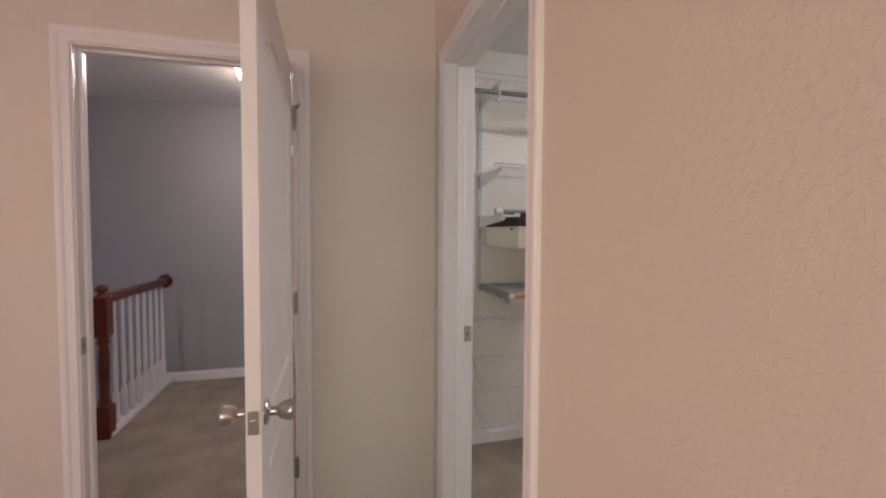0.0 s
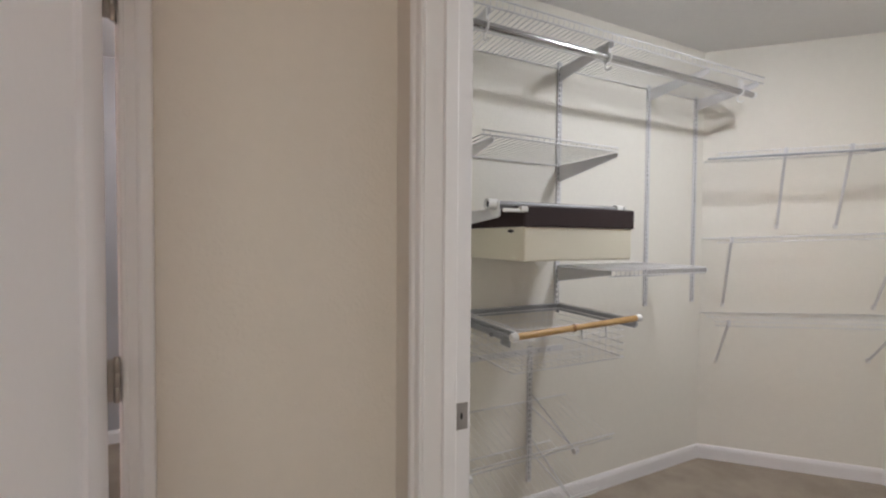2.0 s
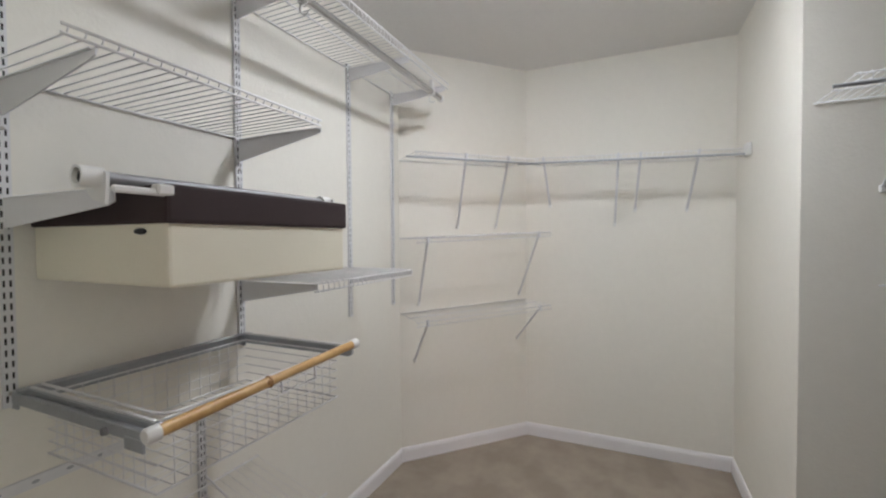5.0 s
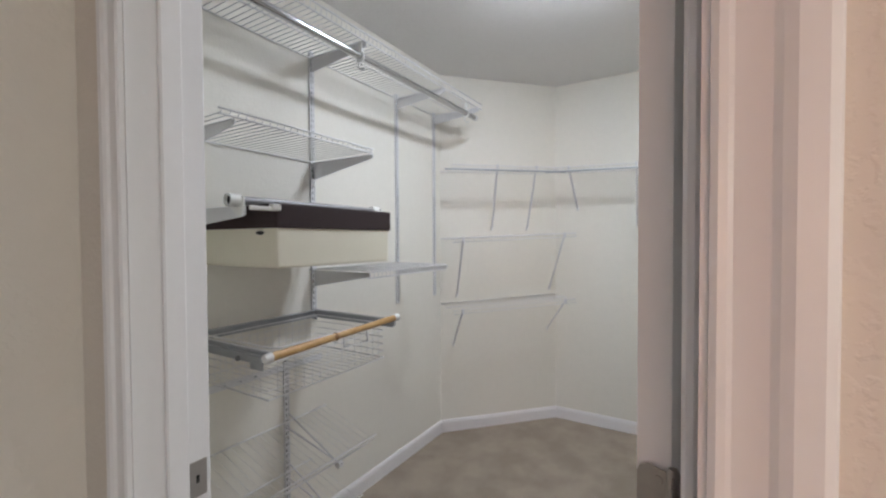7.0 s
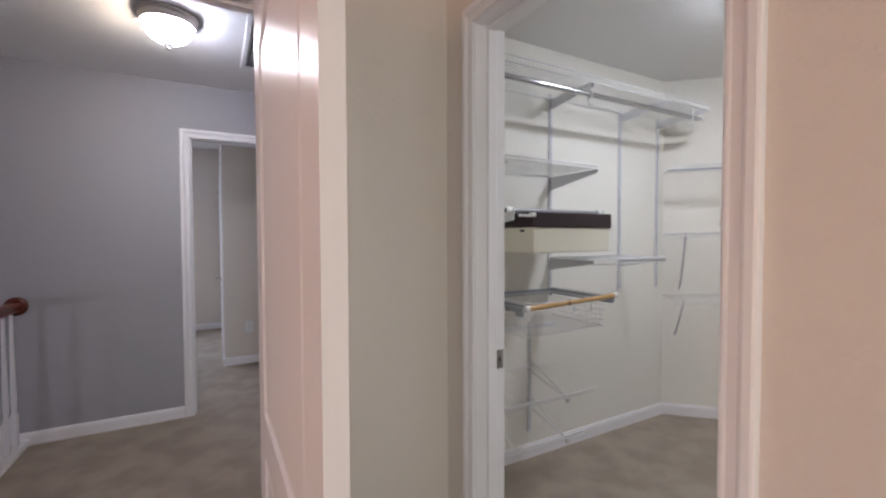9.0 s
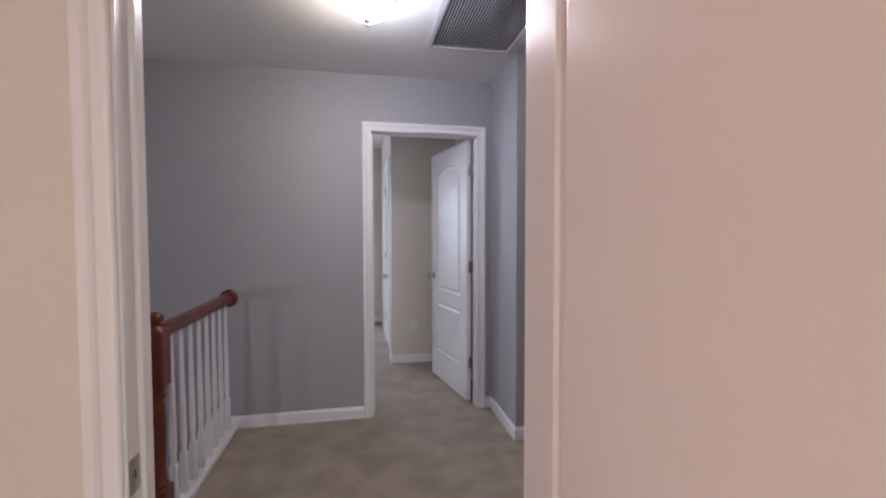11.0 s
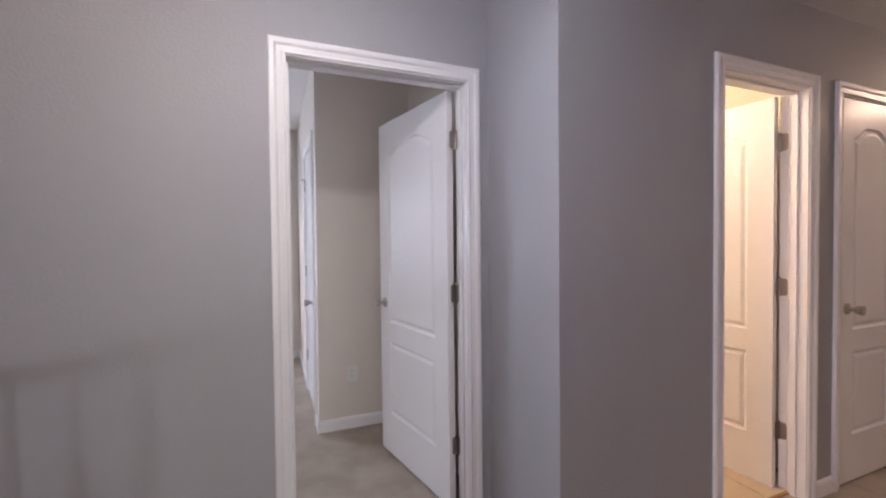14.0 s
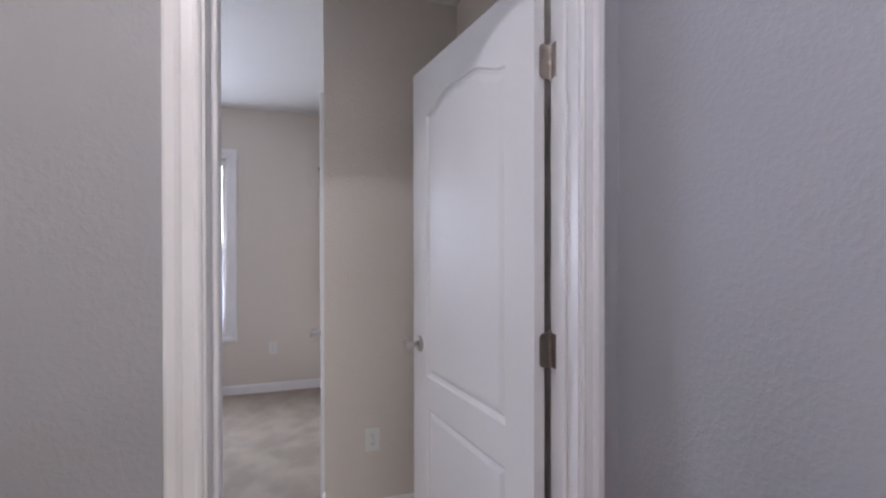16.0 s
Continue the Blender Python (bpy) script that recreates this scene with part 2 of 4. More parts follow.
def swept(points, profile, closed=False):
    """Prisms of a moulding profile (offset to the left of the path, height) along a flat polyline, with mitred joints: one bmesh a leg."""
    ps = [Vector(p) for p in points]
    count = len(ps)
    legs = count if closed else count - 1
    dirs = [(ps[(i + 1) % count] - ps[i]).normalized() for i in range(legs)]
    out = []

    def mitre(i):
        if closed:
            a, b = dirs[(i - 1) % legs], dirs[i % legs]
        else:
            a, b = dirs[max(0, i - 1)], dirs[min(legs - 1, i)]
        na, nb = Vector((-a.y, a.x)), Vector((-b.y, b.x))
        s = na + nb
        return s / max(1e-6, s.dot(na))

    for i in range(legs):
        bm = bmesh.new()
        j = (i + 1) % count
        r0 = [bm.verts.new((*(ps[i] + mitre(i) * u), v)) for u, v in profile]
        r1 = [bm.verts.new((*(ps[j] + mitre(j) * u), v)) for u, v in profile]
        c = len(profile)
        for k in range(c):
            bm.faces.new((r0[k], r0[(k + 1) % c], r1[(k + 1) % c], r1[k]))
        bm.faces.new(r0[::-1])
        bm.faces.new(r1)
        out.append(bm)
    return out


# ---- the setting ----
CEIL, T = 2.44, 0.118
CEIL2 = 2.58                      # the far bedroom is a little higher
X_CL, X_CLI = 0.729, 0.848        # closet wall, bedroom face and closet face
Y_D1, Y_D1H = 2.156, 2.238        # bedroom door wall
Y_BACK, Y_BACKH = 2.662, 2.752    # closet back wall
CA, CB = (2.828, 2.662), (3.478, 2.058)   # ends of the slanted closet wall
JOG_X, JOG_Y = 2.525, 0.885
Y_D2, Y_D2R = 4.320, 4.436        # far door wall
X_RET, Y_BATH = 0.672, 3.797      # hall return and bathroom wall
Y_BATHI = Y_BATH + T
HEAD = 2.045                      # height of the door openings


def wall(name, axis, a0, a1, f0, f1, openings, mats, pick, z0=0.0, z1=CEIL, cuts=(), label=""):
    """A wall along an axis between two faces; openings (from, to, bottom, top) go through it. pick(centre, normal) chooses the paint."""
    A = sorted({a0, a1, *cuts, *[v for o in openings for v in o[:2]]})
    Z = sorted({z0, z1, *[v for o in openings for v in o[2:]]})

    def solid(i, k):
        if not (0 <= i < len(A) - 1 and 0 <= k < len(Z) - 1):
            return False
        ca, cz = (A[i] + A[i + 1]) / 2, (Z[k] + Z[k + 1]) / 2
        return not any(o[0] < ca < o[1] and o[2] < cz < o[3] for o in openings)

    bm = bmesh.new()
    found = {}

    def vert(a, f, z):
        key = (a, f, z)
        if key not in found:
            found[key] = bm.verts.new((a, f, z) if axis == "x" else (f, a, z))
        return found[key]

    for i in range(len(A) - 1):
        for k in range(len(Z) - 1):
            if not solid(i, k):
                continue
            a, b, c, d = A[i], A[i + 1], Z[k], Z[k + 1]
            for f in (f0, f1):
                bm.faces.new((vert(a, f, c), vert(b, f, c), vert(b, f, d), vert(a, f, d)))
            for di, dk, pts in ((-1, 0, ((a, c), (a, d))), (1, 0, ((b, c), (b, d))), (0, -1, ((a, c), (b, c))), (0, 1, ((a, d), (b, d)))):
                if not solid(i + di, k + dk):
                    (p, q), (r, s) = pts
                    bm.faces.new((vert(p, f0, q), vert(r, f0, s), vert(r, f1, s), vert(p, f1, q)))
    bmesh.ops.recalc_face_normals(bm, faces=bm.faces)
    for f in bm.faces:
        f.material_index = pick(f.calc_center_median(), f.normal)
    ob = part(name, bm, mats)
    return tagged(ob, label, "wall", kind="structure")


# doorways: from, to along the wall
D1 = (-0.708, 0.102)
CLO = (1.161, 1.955)
D2 = (-0.212, 0.560)
BATH = (1.546, 2.166)
LIN = (2.452, 3.062)
J = 0.018                          # jamb thickness
WIN = (-2.05, -0.815, 0.567, 2.117)   # far window, x and z
SFILL = (-1.0, 0.40, 0.80, 2.20)   # unseen south opening added for the fill light, x and z
BWIN = (-1.05, 0.65, 0.72, 2.15)   # bedroom window, y and z


def hole(o, top=HEAD, base=0.0):
    return (o[0] - J, o[1] + J, base, top + J)


def side_y(c, n):
    return 1 if n.y > 0.5 else 0


wall("wall_bedroom_door", "x", -3.4, X_CL, Y_D1, Y_D1H, [hole(D1)], [CREAM, GREY], side_y, label="cream wall with the bedroom doorway, grey on its hall side")
wall("wall_closet_west", "y", -2.2, Y_BACKH, X_CL, X_CLI, [hole(CLO)], [CREAM, GREY, CLOSET],
     lambda c, n: 2 if n.x > 0.5 else (1 if c.y > Y_D1H else 0), cuts=(Y_D1H,), label="peach-lit cream textured wall with the closet doorway")
wall("wall_closet_back", "x", X_CLI, CA[0], Y_BACK, Y_BACKH, [], [CLOSET, GREY], side_y, label="cream closet wall that carries the shelf tracks")
wall("wall_hall_south", "x", CA[0], 5.0, Y_BACK, Y_BACKH, [], [GREY], lambda c, n: 0, label="grey hall wall")
wall("wall_hall_north", "x", -4.2, X_RET + T, Y_D2, Y_D2R, [hole(D2, base=-0.2)], [GREY, BEIGE], side_y, z0=-2.7, z1=CEIL2, label="grey textured hall wall with a white cased doorway")
wall("wall_hall_return", "y", Y_BATH, Y_D2, X_RET, X_RET + T, [], [GREY, BATHPAINT], lambda c, n: 1 if n.x > 0.5 else 0, label="short grey return wall of the hall")
wall("wall_bathroom", "x", X_RET + T, 5.0, Y_BATH, Y_BATHI, [hole(BATH), hole(LIN)], [GREY, BATHPAINT], side_y, label="grey hall wall with the bathroom and linen doors")
wall("wall_hall_east", "y", Y_BACK, Y_BATHI, 5.0, 5.0 + T, [], [GREY], lambda c, n: 0, label="grey end wall of the hall")
wall("wall_stair_west", "y", Y_D1H, Y_D2, -3.5 - T, -3.5, [(2.32, 2.58, 0.42, 0.82)], [GREY], lambda c, n: 0, z0=-2.7, label="grey stairwell wall")
wall("wall_stair_south", "x", -4.2, -3.4, Y_D1, Y_D1H, [], [GREY], lambda c, n: 0, label="grey stairwell wall")
wall("wall_stair_south_lower", "x", -4.2, -1.2, Y_D1, Y_D1H, [], [GREY], lambda c, n: 0, z0=-2.7, z1=-0.25, label="grey lower stairwell wall")
wall("wall_bedroom_south", "x", -3.5 - T, X_CLI, -2.2 - T, -2.2, [SFILL], [CREAM], lambda c, n: 0, label="cream bedroom wall")
wall("wall_bedroom_west", "y", -2.2, Y_D1, -3.5 - T, -3.4, [(BWIN[0], BWIN[1], BWIN[2], BWIN[3])], [CREAM], lambda c, n: 0, label="cream bedroom wall with a window")
wall("wall_closet_far", "y", JOG_Y, CB[1], CB[0], CB[0] + T, [], [CLOSET], lambda c, n: 0, label="cream closet end wall")
wall("wall_closet_side", "x", JOG_X, CB[0] + T, JOG_Y - T, JOG_Y, [], [CLOSET], lambda c, n: 0, label="cream closet side wall")
wall("wall_closet_jog", "y", -0.9, JOG_Y - T, JOG_X, JOG_X + T, [], [CLOSET], lambda c, n: 0, label="cream closet wall beside the jog")
wall("wall_closet_south", "x", X_CLI, JOG_X + T, -0.9 - T, -0.9, [], [CLOSET], lambda c, n: 0, label="cream closet wall")
wall("wall_far_room_nook", "x", 0.005, X_RET + T, 5.54, 5.54 + T, [], [BEIGE], lambda c, n: 0, z1=CEIL2, label="beige wall behind the open door")
wall("wall_far_room_east", "y", Y_D2R, 5.54, X_RET, X_RET + T, [], [BEIGE, BATHPAINT], lambda c, n: 1 if n.x > 0.5 else 0, z1=CEIL2, label="beige nook wall")
CDOOR = (5.74, 6.46)
wall("wall_far_room_closet", "y", 5.54 + T, 7.60, 0.005, 0.005 + T, [hole(CDOOR)], [BEIGE], lambda c, n: 0, z1=CEIL2, label="beige wall with a closet door")
wall("wall_far_room_north", "x", -3.4, 0.005 + T, 7.60, 7.60 + T, [WIN], [BEIGE], lambda c, n: 0, z1=CEIL2, label="beige far wall with a window")
wall("wall_far_room_west", "y", Y_D2R, 7.60 + T, -3.4 - T, -3.4, [], [BEIGE], lambda c, n: 0, z1=CEIL2, label="beige bedroom wall")
wall("wall_bath_north", "x", X_RET + T, 3.4, 5.54, 5.54 + T, [], [BATHPAINT], lambda c, n: 0, label="yellow-green bathroom wall")
wall("wall_bath_east", "y", Y_BATHI, 5.54, 2.36, 2.36 + T, [], [BATHPAINT], lambda c, n: 0, label="yellow-green bathroom wall beside the door")
wall("wall_closet_door_back", "y", 5.54, 7.60, 0.9, 0.9 + T, [], [BEIGE], lambda c, n: 0, z1=CEIL2, label="beige closet wall")
wall("wall_linen_back", "x", 2.36 + T, 3.4, 4.5, 4.5 + T, [], [BATHPAINT], lambda c, n: 0, label="linen closet wall")
# the slanted closet wall
bm = bmesh.new()
prism(bm, [CA, CB, (CB[0] + T, CB[1]), (CB[0] + T, CA[1])], CEIL)
tagged(part("wall_closet_slanted", bm, CLOSET), "cream slanted closet wall", "wall", kind="structure")

# floor with the stairwell left open, ceiling in one sheet
STAIR = (-4.2, -1.19, Y_D1H, Y_D2)
bm = bmesh.new()
box(bm, -3.6, 5.2, -2.4, Y_D1H, -0.25, 0)
box(bm, STAIR[1], 5.2, Y_D1H, Y_D2 + 0.012, -0.25, 0)
box(bm, -3.6, 5.2, Y_D2 + 0.012, 7.8, -0.25, 0)
bmesh.ops.remove_doubles(bm, verts=bm.verts, dist=0.0005)
tagged(part("floor", bm, CARPET), "mottled beige cut-pile carpet", "floor", kind="structure")
bm = bmesh.new()
box(bm, -4.4, 5.2, -2.4, Y_D2 + 0.05, CEIL, CEIL + 0.15)
box(bm, X_RET + 0.06, 5.2, Y_D2 + 0.05, 5.7, CEIL, CEIL + 0.15)
box(bm, -3.6, 1.1, Y_D2R - 0.05, 7.8, CEIL2, CEIL2 + 0.12)
tagged(part("ceiling", bm, CEILING), "white textured flat ceiling", "ceiling", kind="structure")
bm = boxed(-4.4, 5.2, -2.4, 7.6, -2.9, -2.7)
tagged(part("floor_lower", bm, CARPET), "beige carpet below the stairs", "floor", kind="structure")

BASE = [(0, 0), (0.012, 0), (0.012, 0.062), (0.009, 0.074), (0.004, 0.083), (0, 0.083)]


def baseboard(points, label="white moulded baseboard"):
    """Left of the path is the room."""
    for bm in swept(points, BASE):
        tagged(part("baseboard", bm, TRIM), label, "baseboard", kind="structure")


C = 0.062
baseboard([(X_CLI, CLO[1] + C), (X_CLI, Y_BACK)][::-1])
baseboard([(CB[0], JOG_Y), CB, CA, (X_CLI, Y_BACK)])
baseboard([(JOG_X, -0.9), (JOG_X, JOG_Y), (CB[0], JOG_Y)])
baseboard([(D2[0] - C, Y_D2), (-1.185, Y_D2)])
baseboard([(BATH[0] - C, Y_BATH), (X_RET, Y_BATH), (X_RET, Y_D2), (D2[1] + C, Y_D2)])
baseboard([(LIN[0] - C, Y_BATH), (BATH[1] + C, Y_BATH)])
baseboard([(5.0, Y_BATH), (LIN[1] + C, Y_BATH)])
baseboard([(D1[1] + C, Y_D1H), (X_CL, Y_D1H), (X_CL, Y_BACKH), (5.0, Y_BACKH)])
baseboard([(X_RET, 5.54), (0.005, 5.54), (0.005, CDOOR[0] - C)])
baseboard([(0.005, 7.60), (-3.4, 7.60)])
baseboard([(0.005, CDOOR[1] + C), (0.005, 7.60)])

# ---- doorways ----
CASING = [(0.0, 0.0), (0.0, 0.008), (0.004, 0.011), (0.009, 0.0105), (0.012, 0.0085), (0.030, 0.0105), (0.034, 0.0145), (0.040, 0.0175), (0.053, 0.0175),
          (0.058, 0.0150), (0.060, 0.011), (0.060, 0.0)]


def door_frame(axis, o, f0, f1, label, stop_at, top=HEAD, sides=(True, True), leaves=(), plate=None):
    """Jambs, stops and moulded casing of a doorway from o[0] to o[1] in a wall between the faces f0 and f1.
    Local x runs along the wall, y through it. stop_at: from, to of the stops through the wall."""
    m = Matrix() if axis == "x" else Matrix(((0, 1, 0, 0), (1, 0, 0, 0), (0, 0, 1, 0), (0, 0, 0, 1)))
    base = thing("door_frame", Matrix(), label, "door frame", kind="structure")

    def add(name, bm, mat, lab="", smooth=False):
        bm.transform(m)
        return part(name, bm, mat, base, lab, smooth=smooth)

    a, b = o
    g0, g1 = f0 - 0.001, f1 + 0.001
    add("jamb", boxed(a - J, a, g0, g1, 0, top), TRIM)
    add("jamb", boxed(b, b + J, g0, g1, 0, top), TRIM)
    add("head_jamb", boxed(a - J, b + J, g0, g1, top, top + J), TRIM)
    s0, s1 = stop_at
    add("stop", boxed(a, a + 0.011, s0, s1, 0, top - 0.011, bevel=0.003), TRIM)
    add("stop", boxed(b - 0.011, b, s0, s1, 0, top - 0.011, bevel=0.003), TRIM)
    add("stop", boxed(a, b, s0, s1, top - 0.011, top, bevel=0.003), TRIM)
    r = 0.005
    for on, face, out in ((sides[0], f0, -1), (sides[1], f1, 1)):
        if not on:
            continue
        for bm in swept([(b + r, 0.0), (b + r, top + r), (a - r, top + r), (a - r, 0.0)], [(-u, v) for u, v in CASING]):
            turn = Matrix(((1, 0, 0, 0), (0, 0, out, face), (0, 1, 0, 0), (0, 0, 0, 1)))
            bm.transform(turn)
            add("casing", bm, TRIM)
    return base, m


def strike_plate(base, m, x, sign, y, z):
    bm = bmesh.new()
    box(bm, min(0, sign * 0.002), max(0, sign * 0.002), -0.018, 0.018, -0.034, 0.034, bevel=0.0008)
    # raised block whose face is coloured dark for the shade in the strike hole
    box(bm, min(sign * 0.0015, sign * 0.0024), max(sign * 0.0015, sign * 0.0024), -0.0025, 0.0035, -0.0075, 0.0075)
    for f in bm.faces:
        c = f.calc_center_median()
        f.material_index = 1 if abs(c.x) > 0.00205 and abs(c.y) < 0.007 and abs(c.z) < 0.012 else 0
    bm.transform(m @ Matrix.Translation((x, y, z)))
    part("strike_plate", bm, [NICKEL, HOLE], base, "nickel strike plate")


def hinge(parent, m, fold=0.0, name="hinge", mat=BRONZE):
    """Knuckle on local z at the origin, one leaf along +y in the plane x = 0, the other turned by fold degrees."""
    h = part(name, lathe(bmesh.new(), [(0.0, -0.048), (0.004, -0.048), (0.006, -0.045), (0.006, -0.016), (0.0052, -0.015), (0.006, -0.014), (0.006, 0.014), (0.0052, 0.015),
                                       (0.006, 0.016), (0.006, 0.045), (0.004, 0.050), (0, 0.050)], 10), mat, parent, "aged nickel butt hinge", m, smooth=True)
    for k, turn in enumerate((0.0, fold)):
        bm = bmesh.new()
        outline = [(0.002, -0.044), (0.026, -0.044), (0.033, -0.040), (0.036, -0.033), (0.036, 0.033), (0.033, 0.040), (0.026, 0.044), (0.002, 0.044)]
        prism(bm, outline, 0.0022, Matrix(((0, 0, 1, -0.0011), (1, 0, 0, 0), (0, 1, 0, 0), (0, 0, 0, 1))))
        for u, v in ((0.013, -0.034), (0.024, 0.0), (0.013, 0.034)):
            for face in (-1, 1):
                lathe(bm, [(0.0042, 0.0), (0.0036, 0.0008), (0.0, 0.0004)], 8, Matrix(((0, 0, face, face * 0.0011), (1, 0, 0, u), (0, 1, 0, v), (0, 0, 0, 1))), caps=False)
        part("hinge_leaf", bm, mat, h, m=pose(0, 0, 0, 0, 0, turn))
    return h


def door_leaf_mesh(width, height, arch=True, thick=0.035):
    """A moulded two-panel door: arched upper panel, square lower panel, both faces. Local x from the hinge edge, y through, z up."""
    bm = bmesh.new()
    st = 0.122
    lo = (st, width - st, 0.250, 0.692)
    hi = (st, width - st, 0.812, height - 0.195)

    def outline(r, inset, arched):
        x0, x1, z0, z1 = r[0] + inset, r[1] - inset, r[2] + inset, r[3] - inset
        pts = [(x0, z0), (x1, z0)]
        if arched:
            rise, w = 0.055, x1 - x0
            steps = 18
            top = []
            for i in range(steps + 1):
                u = 1 - i / steps
                s = max(0.0, min(1.0, (0.5 - abs(u - 0.5)) / 0.36))
                top.append((x0 + w * u, z1 + rise * (s * s * (3 - 2 * s))))
            pts += top
        else:
            pts += [(x1, z1), (x0, z1)]
        return pts

    steps = [(0.0, 0.0), (0.006, 0.0075), (0.016, 0.0105), (0.030, 0.0045), (0.036, 0.003)]
    for side in (0, 1):
        edges = []
        y_face = 0.0 if side == 0 else thick
        sg = 1 if side == 0 else -1
        corner = [bm.verts.new(p) for p in ((0, y_face, 0), (width, y_face, 0), (width, y_face, height), (0, y_face, height))]
        edges += [bm.edges.new((corner[i], corner[(i + 1) % 4])) for i in range(4)]
        if side == 0:
            first = corner
        else:
            for i in range(4):
                bm.faces.new((first[i], first[(i + 1) % 4], corner[(i + 1) % 4], corner[i]))
        for r, arched in ((lo, False), (hi, arch)):
            rings = []
            for inset, deep in steps:
                rings.append([bm.verts.new((x, y_face + sg * deep, z)) for x, z in outline(r, inset, arched)])
            c = len(rings[0])
            edges += [bm.edges.new((rings[0][i], rings[0][(i + 1) % c])) for i in range(c)]
            for p, q in zip(rings, rings[1:]):
                for i in range(c):
                    bm.faces.new((p[i], p[(i + 1) % c], q[(i + 1) % c], q[i]))
            bm.faces.new(rings[-1])
        bmesh.ops.triangle_fill(bm, use_beauty=True, edges=edges)
    data = mesh_of(bm, "door_leaf", DOORPAINT)
    return data


def knob(parent, m, label="brushed nickel round door knob"):
    """Points along local -y from the face."""
    turn = m @ pose(0, 0, 0, 90, 0, 0)
    k = part("door_knob", lathe(bmesh.new(), [(0.0, 0.026), (0.011, 0.026), (0.0125, 0.031), (0.0185, 0.035), (0.0205, 0.038), (0.0235, 0.047), (0.0262, 0.058), (0.0268, 0.062), (0.0262, 0.066), (0.0235, 0.0685), (0.012, 0.0695), (0.0, 0.0695)], 26),
             NICKEL, parent, label, turn, smooth=True)
    part("rosette", lathe(bmesh.new(), [(0.0, 0.0), (0.032, 0.0), (0.032, 0.003), (0.028, 0.008), (0.014, 0.011), (0.0115, 0.013), (0.0115, 0.029), (0, 0.029)], 26), NICKEL, k, smooth=True)
    return k


def door(name, hinge_at, turn, width, height, label, hinge_side=0, knobs=True, knob_z=0.925, fold=90.0, plate=True, hinges=(0.30, 1.05, 1.795), gap=(0.003, 0.0)):
    """A hung door. Local x runs from the hinge edge; its y = 0 face is the side of the knuckles. turn: degrees of local x from world x.
    hinge_side 1 puts the knuckles on the other face."""
    thick = 0.035
    base = thing(name, pose(*hinge_at, 0.012, 0, 0, turn), label, "door", kind="structure")
    part("door_panel", door_leaf_mesh(width, height), DOORPAINT, base, m=pose(gap[0], gap[1], 0) if not hinge_side else pose(gap[0], gap[1] - thick, 0))
    y0, y1 = (gap[1], gap[1] + thick) if not hinge_side else (gap[1] - thick, gap[1])
    if knobs:
        knob(base, pose(width + gap[0] - 0.063, y0, knob_z - 0.012))
        knob(base, pose(width + gap[0] - 0.063, y1, knob_z - 0.012, 0, 0, 180))
    if plate:
        bm = bmesh.new()
        box(bm, 0, 0.0016, -0.0125, 0.0125, -0.029, 0.029, bevel=0.0006)
        p = part("latch_plate", bm, NICKEL, base, "nickel latch plate", pose(width + gap[0], (y0 + y1) / 2, knob_z - 0.012))
        bm = bmesh.new()
        prism(bm, [(0, -0.007), (0.010, -0.007), (0.004, 0.007), (0, 0.007)], 0.014, Matrix(((1, 0, 0, 0), (0, 1, 0, 0), (0, 0, 1, -0.007), (0, 0, 0, 1))))
        part("latch", bm, NICKEL, p)
    ky = -0.004 if not hinge_side else 0.004
    for z in hinges:
        bm_turn = 0.0 if not hinge_side else 180.0
        hinge(base, pose(-0.001, ky, z) @ pose(0, 0, 0, 0, 0, bm_turn), fold if not hinge_side else -fold)
    return base


f_base, f_m = door_frame("x", D1, Y_D1, Y_D1H, "white moulded frame of the bedroom doorway", (Y_D1 + 0.038, Y_D1 + 0.075))
strike_plate(f_base, f_m, D1[0], 1, Y_D1 + 0.020, 0.868)
f_base, f_m = door_frame("y", CLO, X_CL, X_CLI, "white moulded frame of the walk-in closet doorway", (X_CL + 0.046, X_CL + 0.083), sides=(True, True))
strike_plate(f_base, f_m, CLO[1], -1, X_CLI - 0.019, 0.882)
door_frame("x", D2, Y_D2, Y_D2R, "white moulded frame of the far bedroom doorway", (Y_D2 + 0.040, Y_D2 + 0.077))
door_frame("x", BATH, Y_BATH, Y_BATHI, "white moulded frame of the bathroom doorway", (Y_BATH + 0.040, Y_BATH + 0.077))
door_frame("x", LIN, Y_BATH, Y_BATHI, "white moulded frame of the linen closet", (Y_BATH + 0.040, Y_BATH + 0.077), sides=(True, False))
door_frame("y", CDOOR, 0.005, 0.005 + T, "white moulded frame of the far bedroom's closet", (0.046, 0.083), sides=(True, False))


def hinge_stop(parent, z, y):
    """A small rod with bumpers clipped to the top hinge pin."""
    bm = bmesh.new()
    tube(bm, [(-0.002, y, z), (0.030, y + (0.020 if y > 0 else -0.020), z), (0.055, y + (0.022 if y > 0 else -0.022), z)], 0.0035, 8)
    tube(bm, [(-0.002, y, z), (-0.028, y + (0.018 if y > 0 else -0.018), z)], 0.0035, 8)
    lathe(bm, [(0.0, -0.005), (0.008, -0.005), (0.008, 0.005), (0.0, 0.005)], 10, pose(-0.001, y, z))
    lathe(bm, [(0.0, 0.0), (0.008, 0.0), (0.009, 0.006), (0.006, 0.010), (0.0, 0.010)], 10, pose(-0.028, y + (0.018 if y > 0 else -0.018), z, 0, -60, 0))
    part("hinge_stop", bm, NICKEL, parent, "nickel hinge-pin door stop", smooth=True)


